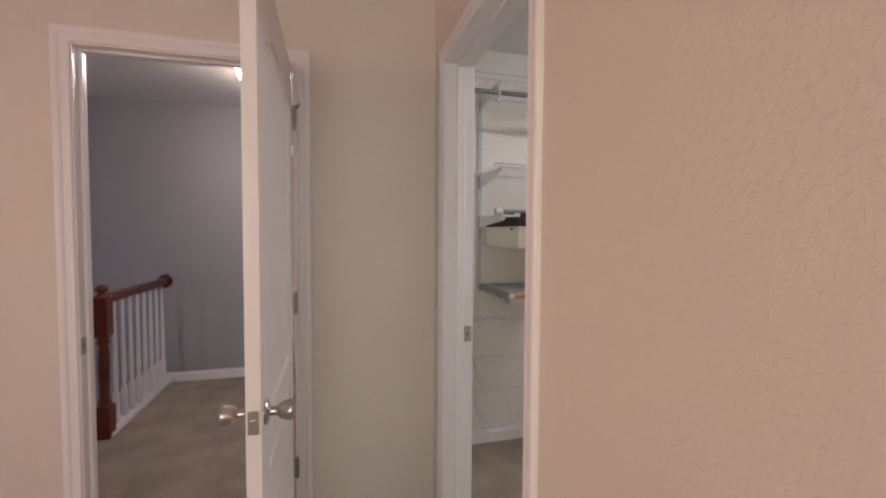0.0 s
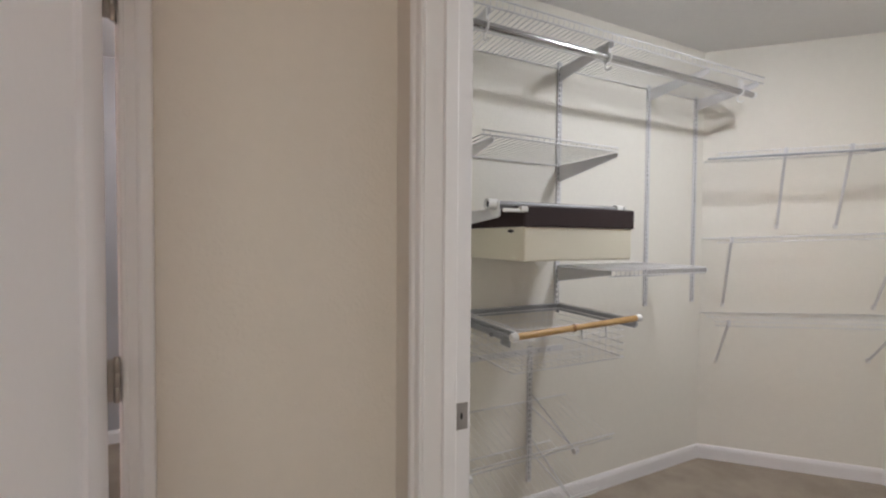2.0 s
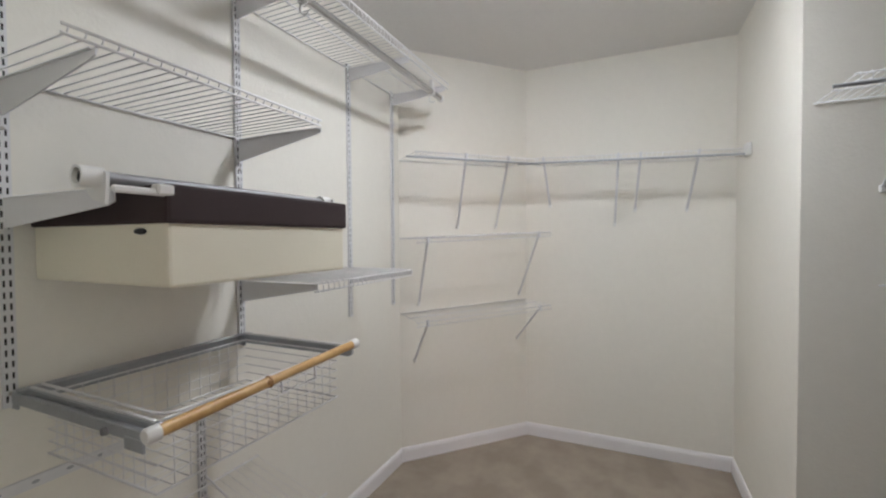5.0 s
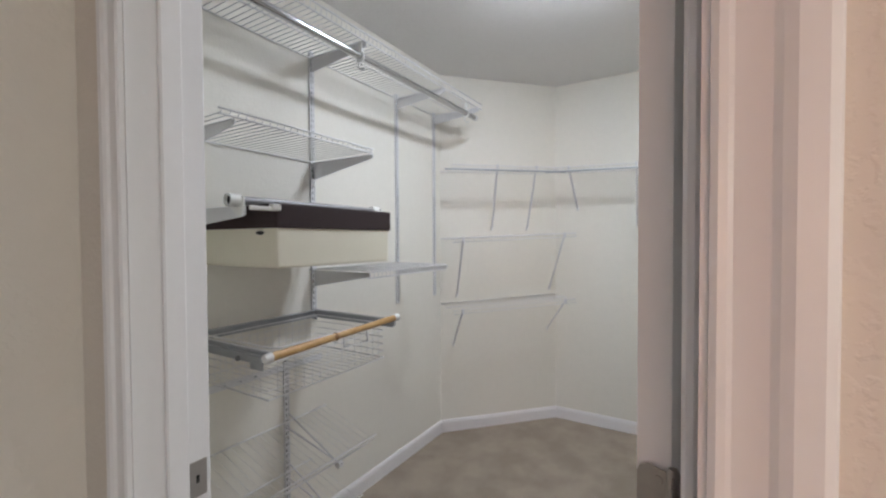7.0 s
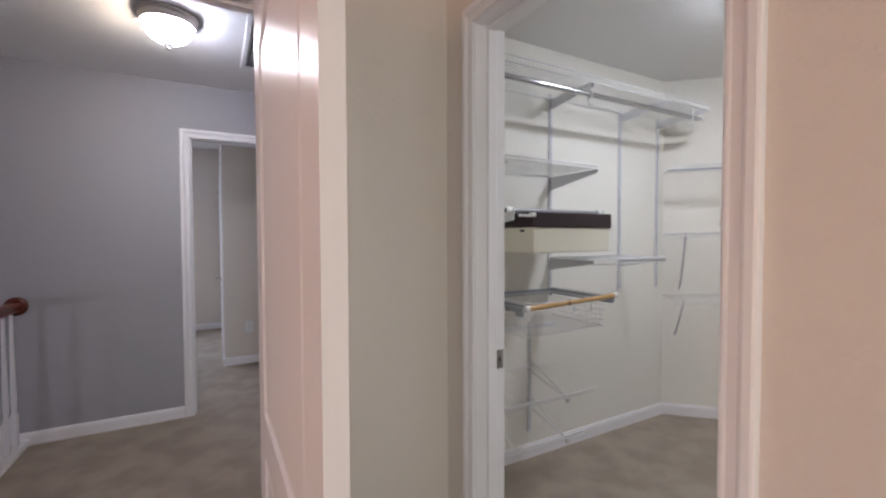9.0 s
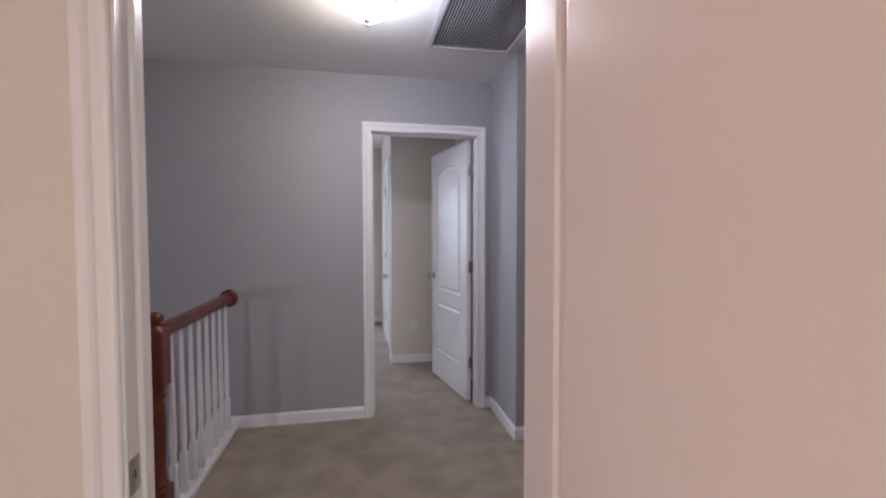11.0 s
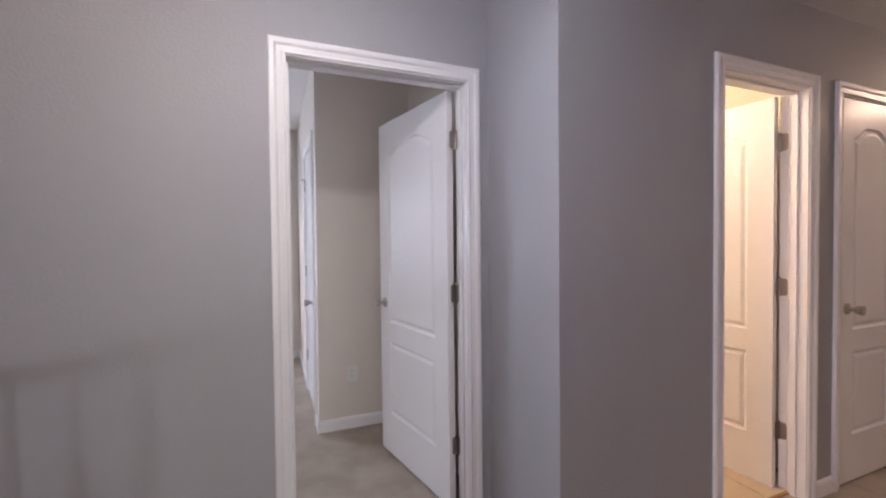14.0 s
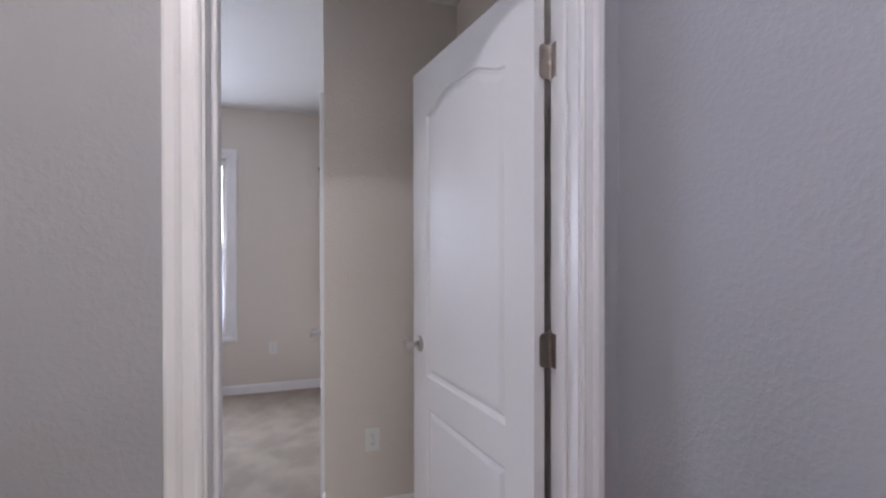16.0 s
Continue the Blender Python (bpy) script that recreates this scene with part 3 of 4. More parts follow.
d = door("door_1", (0.0985, 2.130), -89.6, 0.838, 2.025, "white moulded two-panel bedroom door standing open", hinge_side=1, knob_z=0.868, fold=90.4, hinges=(0.27, 1.005, 1.80), gap=(0.006, -0.0105))
hinge_stop(d, 1.852, 0.006)
d = door("door_2", (0.556, 4.440), 101.5, 0.755, 2.025, "white moulded two-panel door ajar into the far bedroom", fold=78.5, knob_z=0.94, gap=(0.005, 0.011))
d = door("door_3", (2.162, Y_BATHI + 0.004), 95, 0.608, 2.025, "white moulded two-panel bathroom door standing open in warm light", fold=85, knob_z=0.94, gap=(0.006, 0.012))
d = door("door_4", (3.059, Y_BATH - 0.001), 180, 0.604, 2.025, "closed white two-panel linen closet door", hinge_side=1, fold=0, knob_z=0.94)
hinge_stop(d, 1.852, 0.006)
d = door("door_5", (0.004, CDOOR[1] - 0.003), -90, 0.712, 2.025, "closed white two-panel closet door of the far bedroom", fold=0, knob_z=0.87)
hinge_stop(d, 1.852, -0.006)

d = door("door_6", (X_CLI + 0.006, CLO[0] + 0.022), -27, 0.780, 2.025, "white moulded two-panel closet door swung open into the closet", fold=117, knob_z=0.882)

# ---- wall plates ----
def wall_plate(name, m, label, kind_of):
    """Local x across, z up, the plate faces local -y."""
    base = thing(name, m, label, kind_of)
    part("plate", boxed(-0.036, 0.036, -0.006, 0, -0.058, 0.058, bevel=0.003, segments=2), PLASTIC, base)
    if kind_of == "switch":
        bm = boxed(-0.006, 0.006, -0.013, -0.005, -0.011, 0.013, bevel=0.002)
        part("toggle", bm, PLASTIC, base)
    else:
        for z in (-0.020, 0.020):
            bm = bmesh.new()
            prism(bm, [(0.016 * math.cos(a) * 1.05, max(-0.0135, min(0.0135, 0.017 * math.sin(a)))) for a in [2 * math.pi * k / 20 for k in range(20)]], 0.0015,
                  Matrix(((1, 0, 0, 0), (0, 0, -1, -0.006), (0, 1, 0, z), (0, 0, 0, 1))))
            socket = part("socket", bm, PLASTIC, base)
            # blocks on the face, coloured as the shade inside the socket's slots
            bm = bmesh.new()
            for x in (-0.0065, 0.0065):
                box(bm, x - 0.001, x + 0.001, -0.0082, -0.0074, z - 0.001, z + 0.007)
            lathe(bm, [(0.0, 0.0), (0.0024, 0.0), (0.0024, 0.0008), (0, 0.0008)], 10, Matrix(((1, 0, 0, 0), (0, 0, -1, -0.0074), (0, 1, 0, z - 0.007), (0, 0, 0, 1))))
            part("slots", bm, HOLE, socket)
    bm = bmesh.new()
    for z in (0.030 if kind_of == "switch" else 0.0,):
        lathe(bm, [(0.0, 0.0), (0.003, 0.0), (0.0025, 0.001), (0, 0.001)], 10, Matrix(((1, 0, 0, 0), (0, 0, -1, -0.006), (0, 1, 0, z), (0, 0, 0, 1))))
    part("screw", bm, NICKEL, base)
    return base


wall_plate("light_switch", pose(-1.030, Y_D1, 1.215), "white toggle light switch on the cream wall", "switch")
wall_plate("outlet", pose(0.232, 5.54, 0.385), "white duplex outlet on the beige wall", "outlet")
wall_plate("outlet", pose(-0.43, 7.60, 0.40), "white duplex outlet on the far beige wall", "outlet")


# ---- ceiling lamps, vent ----
def ceiling_lamp(x, y, r, glass, label, deep=0.112):
    base = thing("ceiling_lamp", pose(x, y, CEIL), label, "ceiling light")
    k = r / 0.150
    part("canopy", lathe(bmesh.new(), [(0.0, 0.0), (0.150 * k, 0.0), (0.153 * k, -0.006), (0.150 * k, -0.016), (0.142 * k, -0.020), (0.140 * k, -0.034), (0.137 * k, -0.046), (0.130 * k, -0.049), (0.126 * k, -0.046), (0.125 * k, -0.034), (0.0, -0.034)], 48),
         NICKEL, base, "brushed nickel ring", smooth=True)
    prof = [(0.124 * k, -0.034)] + [(0.124 * k * math.cos(a), -0.040 - deep * math.sin(a)) for a in [radians(5 + 80 * i / 11) for i in range(12)]] + [(0.0, -0.0405 - deep)]
    part("glass_shade", lathe(bmesh.new(), prof, 36), glass, base, "white alabaster glass bowl, lit", smooth=True)
    part("finial", lathe(bmesh.new(), [(0.0, -0.150), (0.019, -0.151), (0.021, -0.157), (0.016, -0.166), (0.010, -0.170), (0.012, -0.177), (0.0, -0.184)], 16), DULL, base, "dark metal finial", m=pose(0, 0, 0.112 - deep), smooth=True)
    return base


ceiling_lamp(-0.25, 3.29, 0.136, HALLGLASS, "flush ceiling lamp with a lit white glass bowl and nickel ring", deep=0.098)
ceiling_lamp(2.12, 1.64, 0.165, CLOSETGLASS, "lit shallow flush ceiling lamp of the closet", deep=0.055)
ceiling_lamp(4.2, 3.27, 0.150, EASTGLASS, "lit warm flush ceiling lamp at the hall's end")
ceiling_lamp(1.50, 4.75, 0.150, BATHGLASS, "lit warm ceiling lamp of the bathroom")

vent = thing("ceiling_vent", pose(0.362, 3.41, CEIL), "white return air vent with fine slats in the hall ceiling", "air vent")
vx, vy = 0.26, 0.39
for x0, x1, y0, y1 in ((-vx, -vx + 0.03, -vy, vy), (vx - 0.03, vx, -vy, vy), (-vx + 0.03, vx - 0.03, -vy, -vy + 0.03), (-vx + 0.03, vx - 0.03, vy - 0.03, vy)):
    part("frame_bar", boxed(x0, x1, y0, y1, -0.016, 0.0, bevel=0.004), VENT, vent)
# dark sheet for the shade of the duct above the slats; no duct is built
part("duct_shade", boxed(-vx + 0.028, vx - 0.028, -vy + 0.028, vy - 0.028, -0.0025, -0.0015), HOLE, vent)
bm = bmesh.new()
prism(bm, [(-0.0014, -0.003), (0.0014, -0.003), (0.0014, -0.0112), (-0.0014, -0.0112)], 2 * vy - 0.06, Matrix(((1, 0, 0, 0), (0, 0, 1, -vy + 0.03), (0, 1, 0, 0), (0, 0, 0, 1))))
slat = mesh_of(bm, "slat", VENT)
for i in range(30):
    part("slat", slat, None, vent, m=pose(-vx + 0.037 + i * (2 * vx - 0.074) / 29, 0, 0))

# ---- stairs and balustrade ----
RX, NY = -1.165, 3.30
curb = boxed(RX - 0.035, RX + 0.045, NY - 0.02, Y_D2, 0.0, 0.035, bevel=0.004)
tagged(part("trim_landing_curb", curb, TRIM), "white painted curb under the balusters", "trim", kind="structure")

rail = thing("handrail", pose(RX, NY, 0), "red-stained wooden landing handrail with white balusters and a turned newel", "railing")


def squared(bm, half, z0, z1, chamfer=0.008):
    box(bm, -half, half, -half, half, z0, z1, bevel=chamfer)


newel = bmesh.new()
squared(newel, 0.044, 0.0, 0.215)
squared(newel, 0.044, 0.655, 0.912)
lathe(newel, [(0.0, 0.205), (0.036, 0.215), (0.034, 0.225), (0.040, 0.235), (0.030, 0.250), (0.028, 0.30), (0.032, 0.42), (0.034, 0.50), (0.030, 0.585), (0.027, 0.595), (0.038, 0.616), (0.036, 0.628), (0.030, 0.636), (0.038, 0.655), (0.0, 0.660)], 20)
lathe(newel, [(0.0, 0.906), (0.036, 0.911), (0.030, 0.919), (0.022, 0.926), (0.022, 0.936), (0.034, 0.946), (0.037, 0.956), (0.034, 0.968), (0.022, 0.978), (0.012, 0.984), (0.0, 0.986)], 20)
part("newel_post", newel, CHERRY, rail, "red-stained turned newel post", smooth=True)
RAILP = [(-0.026, -0.028), (0.026, -0.028), (0.029, -0.018), (0.024, -0.006), (0.031, 0.006), (0.032, 0.016), (0.024, 0.026), (0.010, 0.031), (-0.010, 0.031), (-0.024, 0.026), (-0.032, 0.016), (-0.031, 0.006), (-0.024, -0.006), (-0.029, -0.018)]
bm = bmesh.new()
prism(bm, RAILP, Y_D2 - NY - 0.062, Matrix(((1, 0, 0, 0), (0, 0, 1, 0.042), (0, 1, 0, 0.892), (0, 0, 0, 1))))
part("rail", bm, CHERRY, rail, smooth=True)
part("wall_rosette", lathe(bmesh.new(), [(0.0, 0.0), (0.058, 0.0), (0.058, 0.010), (0.050, 0.018), (0.040, 0.021), (0.0, 0.022)], 28, Matrix(((1, 0, 0, 0), (0, 0, -1, Y_D2 - NY), (0, 1, 0, 0.892), (0, 0, 0, 1)))), CHERRY, rail, "round red-stained rosette", smooth=True)
bal = bmesh.new()
box(bal, -0.016, 0.016, -0.016, 0.016, 0.035, 0.235, bevel=0.002)
lathe(bal, [(0.0, 0.230), (0.013, 0.236), (0.0155, 0.246), (0.011, 0.256), (0.013, 0.275), (0.0155, 0.33), (0.014, 0.45), (0.0105, 0.69), (0.009, 0.866), (0.0, 0.866)], 12)
BAL = mesh_of(bal, "baluster", TRIM)
BAL.polygons.foreach_set("use_smooth", [True] * len(BAL.polygons))
BAL.set_sharp_from_angle(angle=radians(38))
for i in range(8):
    part("baluster", BAL, None, rail, "white turned baluster", m=pose(0, 0.145 + i * 0.113, 0))

srail = thing("stair_rail", pose(RX, NY, 0), "red-stained sloping stair handrail with white balusters", "railing")
slope = 0.19 / 0.25
bm = bmesh.new()
tilt = math.atan(slope)
prism(bm, RAILP, 3.2, Matrix.Translation((-0.040, 0, 0.825)) @ Matrix(((0, 0, -math.cos(tilt), 0), (1, 0, 0, 0), (0, 1, -math.sin(tilt), 0), (0, 0, 0, 1))))
part("rail", bm, CHERRY, srail, smooth=True)
for i in range(14):
    x = -0.14 - i * 0.125
    part("baluster", BAL, None, srail, m=pose(x, 0, -0.075 + slope * x))
stair = thing("staircase", pose(RX - 0.025, Y_D1H, 0), "carpeted stairs going down beside the landing", "stairs", kind="structure")
for i in range(9):
    part("step", boxed(-0.25 * (i + 1) - 0.02, -0.25 * i, 0, NY - Y_D1H + 0.03, -2.7, -0.19 * (i + 1), bevel=0.012), CARPET, stair)
bm = bmesh.new()
prism(bm, [(0.0, -0.30), (-2.4, -0.30 - 2.4 * slope), (-2.4, -2.4 * slope + 0.05), (0.0, 0.05)], 0.03, Matrix(((1, 0, 0, 0), (0, 0, 1, NY - Y_D1H + 0.032), (0, 1, 0, 0), (0, 0, 0, 1))))
part("stringer", bm, TRIM, stair)

# ---- bathroom floor ----
bath = boxed(X_RET + T, 2.36, Y_BATH + 0.078, 5.54, 0.001, 0.006)
bath_floor = tagged(part("floor_bathroom", bath, GROUT), "beige square floor tiles of the bathroom", "floor", kind="structure")
tile_mesh = mesh_of(boxed(-0.149, 0.149, -0.149, 0.149, 0.0, 0.006, bevel=0.002), "tile", TILE)
for i in range(5):
    for k in range(5):
        part("tile", tile_mesh, None, bath_floor, m=pose(X_RET + T + 0.155 + i * 0.304, Y_BATH + 0.232 + k * 0.304, 0.005))
part("threshold", boxed(BATH[0], BATH[1], Y_BATH + 0.066, Y_BATH + 0.080, 0.0, 0.009, bevel=0.003), KNOT, bath_floor, "dark metal threshold strip")

# ---- far window ----
w0, w1, wz0, wz1 = WIN
win = thing("window_1", Matrix(), "tall white double-hung window with blinds on its lower sash", "window", kind="structure")
for bm in swept([(w1, wz0), (w1, wz1), (w0, wz1), (w0, wz0)], [(-u * 1.45, v) for u, v in CASING], closed=True):
    bm.transform(Matrix(((1, 0, 0, 0), (0, 0, -1, 7.60), (0, 1, 0, 0), (0, 0, 0, 1))))
    part("casing", bm, TRIM, win)
wm = (wz0 + wz1) / 2
for z0, z1, y in ((wz0, wm + 0.02, 7.64), (wm - 0.02, wz1, 7.67)):
    sash = part("sash", boxed(w0, w1, y, y + 0.03, z0, z0 + 0.045, bevel=0.004), TRIM, win)
    part("sash_rail", boxed(w0, w1, y, y + 0.03, z1 - 0.045, z1, bevel=0.004), TRIM, sash)
    for x in (w0, w1 - 0.045):
        part("sash_stile", boxed(x, x + 0.045, y, y + 0.03, z0 + 0.045, z1 - 0.045, bevel=0.004), TRIM, sash)
    p = part("pane", boxed(w0 + 0.045, w1 - 0.045, y + 0.012, y + 0.016, z0 + 0.045, z1 - 0.045), PANE, sash)
    p.visible_shadow = False
sl = mesh_of(boxed(w0 + 0.03, w1 - 0.03, -0.011, 0.011, -0.0008, 0.0008), "blind_slat", BLIND)
for i in range(32):
    part("blind_slat", sl, None, win, m=pose(0, 7.625, wz0 + 0.03 + i * 0.022, 38, 0, 0))
bwin = thing("window_2", Matrix(), "white bedroom window", "window", kind="structure")
b0, b1, bz0, bz1 = BWIN
for y0, y1, z0, z1 in ((b0, b1, bz0, bz0 + 0.05), (b0, b1, bz1 - 0.05, bz1), (b0, b0 + 0.05, bz0 + 0.05, bz1 - 0.05), (b1 - 0.05, b1, bz0 + 0.05, bz1 - 0.05)):
    part("window_frame", boxed(-3.56, -3.52, y0, y1, z0, z1, bevel=0.004), TRIM, bwin)
bd = boxed(-6, 2, 12.0, 12.05, -2, 5)
tagged(part("backdrop", bd, DAYLIGHT), "pale bright daylight beyond the far window", "backdrop", kind="structure")
# frame of the unseen opening made up for the south fill light
sw = thing("south_fill_frame", Matrix(), "unseen white window frame added round the south fill light", "window", kind="structure")
for x0, x1, z0, z1 in ((SFILL[0], SFILL[1], SFILL[2], SFILL[2] + 0.05), (SFILL[0], SFILL[1], SFILL[3] - 0.05, SFILL[3]), (SFILL[0], SFILL[0] + 0.05, SFILL[2] + 0.05, SFILL[3] - 0.05), (SFILL[1] - 0.05, SFILL[1], SFILL[2] + 0.05, SFILL[3] - 0.05)):
    part("window_frame", boxed(x0, x1, -2.31, -2.27, z0, z1, bevel=0.004), TRIM, sw)

# ---- closet shelving on the back wall ----
SY = Y_BACK                       # wall face that carries the tracks


def track(x, z0, z1, label="white slotted steel shelf track on the closet wall"):
    """A channel with two columns of slots."""
    base = thing("shelf_track", pose(x, SY, z0), label, "shelf track", "shelf tracks on the back wall")
    h = z1 - z0
    xs = [-0.0125, -0.0075, -0.0035, 0.0035, 0.0075, 0.0125]
    zs, z = [0.0], 0.012
    while z + 0.014 < h:
        zs += [z, z + 0.014]
        z += 0.025
    zs.append(h)
    bm = bmesh.new()
    grid = [[bm.verts.new((u, -0.011, w)) for w in zs] for u in xs]
    for i in range(5):
        for k in range(len(zs) - 1):
            if i in (1, 3) and k % 2 == 1:
                continue
            bm.faces.new((grid[i][k], grid[i + 1][k], grid[i + 1][k + 1], grid[i][k + 1]))
    for i in (0, 5):
        top, low = bm.verts.new((xs[i], -0.0005, zs[-1])), bm.verts.new((xs[i], -0.0005, 0))
        bm.faces.new([low] + grid[i] + [top])
    part("channel", bm, TRACK, base)
    # near-black sheet that darkens the slots as shade in the channel would
    part("slot_shade", boxed(-0.0118, 0.0118, -0.002, -0.0006, 0.0, h), HOLE, base)
    for w in (0.03, h / 2, h - 0.03):
        bm = lathe(bmesh.new(), [(0.0045, 0.0), (0.004, 0.0025), (0.0, 0.003)], 8, Matrix(((1, 0, 0, 0), (0, 0, -1, -0.011), (0, 1, 0, w), (0, 0, 0, 1))))
        part("screw", bm, NICKEL, base)
    return base


TX = (1.130, 1.724, 2.346, 2.745)
track(TX[0], 0.97, 2.175)
track(TX[1], 0.97, 2.175)
track(TX[2], 0.955, 2.165)
track(TX[3], 0.955, 2.160)
TL = 1.568
track(TL, 0.16, 0.81)
track(1.04, 0.16, 0.81)


def bracket(name, x, z, reach, drop, parent, tip=0.020):
    """A pressed-steel arm that tapers from the track to its tip; local place in the parent's frame."""
    bm = bmesh.new()
    prism(bm, [(0.0, 0.0), (reach, 0.0), (reach, -tip), (reach - 0.02, -tip - 0.006), (0.012, -drop), (0.0, -drop)], 0.004,
          Matrix(((0, 0, 1, x - 0.002), (-1, 0, 0, -0.011), (0, 1, 0, z), (0, 0, 0, 1))))
    bmesh.ops.bevel(bm, geom=list(bm.edges), offset=0.0008, segments=1, affect="EDGES")
    box(bm, x - 0.007, x + 0.007, -0.011 - reach * 0.98, -0.02, z - 0.0015, z + 0.0012)
    return part(name, bm, TRACK, parent, "white steel shelf bracket")


WIRES = {}


def wire_mesh(points, r, seg=6):
    key = (tuple(tuple(round(c, 4) for c in p) for p in points), r)
    if key not in WIRES:
        WIRES[key] = mesh_of(tube(bmesh.new(), points, r, seg), "wire", WIRE)
        WIRES[key].polygons.foreach_set("use_smooth", [True] * len(WIRES[key].polygons))
    return WIRES[key]


def wire_shelf(m, length, depth, label, lip=0.028, pitch=0.0254, up=False, group="wire shelves", long_r=0.0032, wire_r=0.0017, mid=True):
    """A ventilated wire shelf: local x along it, -y out from the wall, z = 0 its top. The cross wires bend down (or up) at the front into a lip."""
    base = thing("wire_shelf", m, label, "wire shelf", group)
    sg = 1 if up else -1
    bars = [(-0.006, -0.004), (-depth * 0.5, -0.005), (-depth, -0.004), (-depth - 0.003, sg * lip)]
    if not mid:
        bars.pop(1)
    for i, (y, z) in enumerate(bars):
        part("long_rod", wire_mesh([(0, 0, 0), (length, 0, 0)], long_r, 8), None, base, m=pose(0, y, z))
    if up:
        pts = [(0, 0, 0), (0, -depth + 0.004, 0), (0, -depth - 0.001, 0.006), (0, -depth - 0.001, lip)]
    else:
        pts = [(0, 0, 0), (0, -depth - 0.002, 0), (0, -depth - 0.0065, -0.005), (0, -depth - 0.0065, -lip)]
    w = wire_mesh(pts, wire_r)
    count = int((length - 0.02) / pitch)
    for i in range(count + 1):
        part("cross_wire", w, None, base, m=pose(0.01 + i * (length - 0.02) / count, 0, 0))
    return base


# top shelf with its hanging rod
sh = wire_shelf(pose(0.87, SY, 2.148), 1.94, 0.325, "long white wire closet shelf above a chrome hanging rod", group="back wall shelves", up=True, lip=0.026)
for x in TX:
    bracket("shelf_bracket", x - 0.87, -0.008, 0.325, 0.058, sh)
rod = thing("hanging_rod", pose(0.86, SY - 0.302, 2.085), "chrome closet hanging rod under the wire shelf", "closet rod")
part("rod", tube(bmesh.new(), [(0, 0, 0), (1.90, 0, 0)], 0.0145, 20), CHROME, rod, smooth=True)
for x in (0.0, 1.90):
    part("end_cap", lathe(bmesh.new(), [(0.0, -0.012), (0.017, -0.010), (0.0175, 0.010), (0.0, 0.012)], 18, pose(x, 0, 0, 0, 90, 0)), PLASTIC, rod, "white plastic end cap", smooth=True)
for x in (TX[0] - 0.86 + 0.0, TX[1] - 0.86 + 0.0, TX[3] - 0.86 - 0.10):
    bm = bmesh.new()
    ring = [(x, 0.019 * math.sin(a), 0.019 * math.cos(a)) for a in [radians(20 + 300 * k / 14) for k in range(15)]]
    tube(bm, ring, 0.0045, 8)
    box(bm, x - 0.008, x + 0.008, -0.014, 0.006, 0.012, 0.060, bevel=0.002)
    hooked = [(x, -0.010 + 0.020 * math.sin(a), -0.034 + 0.020 * math.cos(a)) for a in [radians(-30 + 250 * k / 12) for k in range(13)]]
    tube(bm, hooked, 0.004, 8)
    part("rod_hook", bm, PLASTIC, rod, "white plastic rod hook", smooth=True)

# short shelf
sh = wire_shelf(pose(1.078, SY, 1.682), 0.640, 0.370, "short white wire shelf on two steel brackets", group="back wall shelves", up=True, lip=0.011, mid=False)
for x in (TX[0], TX[1]):
    bracket("shelf_bracket", x - 1.078, -0.008, 0.355, 0.075, sh, 0.012)

# shelf beside the storage box
sh = wire_shelf(pose(1.700, SY, 1.196), 0.625, 0.350, "short white wire shelf beside the storage box", group="back wall shelves")
for x in (TX[1], TX[2]):
    bracket("shelf_bracket", x - 1.70, -0.008, 0.335, 0.070, sh, 0.014)

# hanging bar on two arms, with the storage box on it
bar = thing("hanging_bar", pose(TX[0], SY, 1.432), "short grey steel bar on two white steel arms", "closet rod")
for x in (0.0, TX[1] - TX[0]):
    bracket("arm", x, -0.009, 0.40, 0.064, bar, 0.024)
part("rod", tube(bmesh.new(), [(-0.050, -0.420, 0.004), (0.560, -0.420, 0.004)], 0.0125, 18), DULL, bar, smooth=True)
for x in (-0.048, 0.530):
    bm = bmesh.new()
    lathe(bm, [(0.0135, -0.012), (0.0185, -0.012), (0.0185, 0.024), (0.0135, 0.024), (0.0135, -0.012)], 18, pose(x, -0.420, 0.004, 0, 90, 0), caps=False)
    prism(bm, [(-0.03, 0.014), (0.012, 0.018), (0.030, 0.004), (0.030, -0.016), (0.010, -0.032), (-0.024, -0.040), (-0.028, -0.020)], 0.006,
          Matrix(((0, 0, 1, x + 0.018), (1, 0, 0, -0.415), (0, 1, 0, 0.0), (0, 0, 0, 1))))
    part("bar_holder", bm, PLASTIC, bar, "white plastic bar holder", smooth=True)
# the bar is capped; this dark disc paints the shade of an open end
part("tube_end_shade", lathe(bmesh.new(), [(0.0, 0.0), (0.0134, 0.0), (0.0134, 0.0015), (0.0, 0.0015)], 14, pose(-0.0505, -0.42, 0.004, 0, -90, 0)), HOLE, bar, "dark disc for the shade inside the tube end")

hamper = thing("storage_box", pose(1.160, SY - 0.507, 1.247), "cream canvas storage box with a dark brown fabric lid", "storage box")
bm = boxed(0.0, 0.484, 0.0, 0.452, 0.0, 0.118, bevel=0.006, segments=2)
part("body", bm, CANVAS, hamper)
bm = bmesh.new()
box(bm, -0.005, 0.492, -0.006, 0.458, 0.113, 0.182, bevel=0.007, segments=2)
part("lid", bm, BROWN, hamper, "dark brown fabric lid")
bm = bmesh.new()
lathe(bm, [(0.0, 0.0), (0.014, 0.0), (0.012, 0.004), (0.0, 0.005)], 14, Matrix(((0, 0, -1, -0.0005), (1.25, 0, 0, 0.075), (0, 0.42, 0, 0.100), (0, 0, 0, 1))))
part("grommet", bm, HOLE, hamper, "oval dark metal grommet", smooth=True)
bm = bmesh.new()
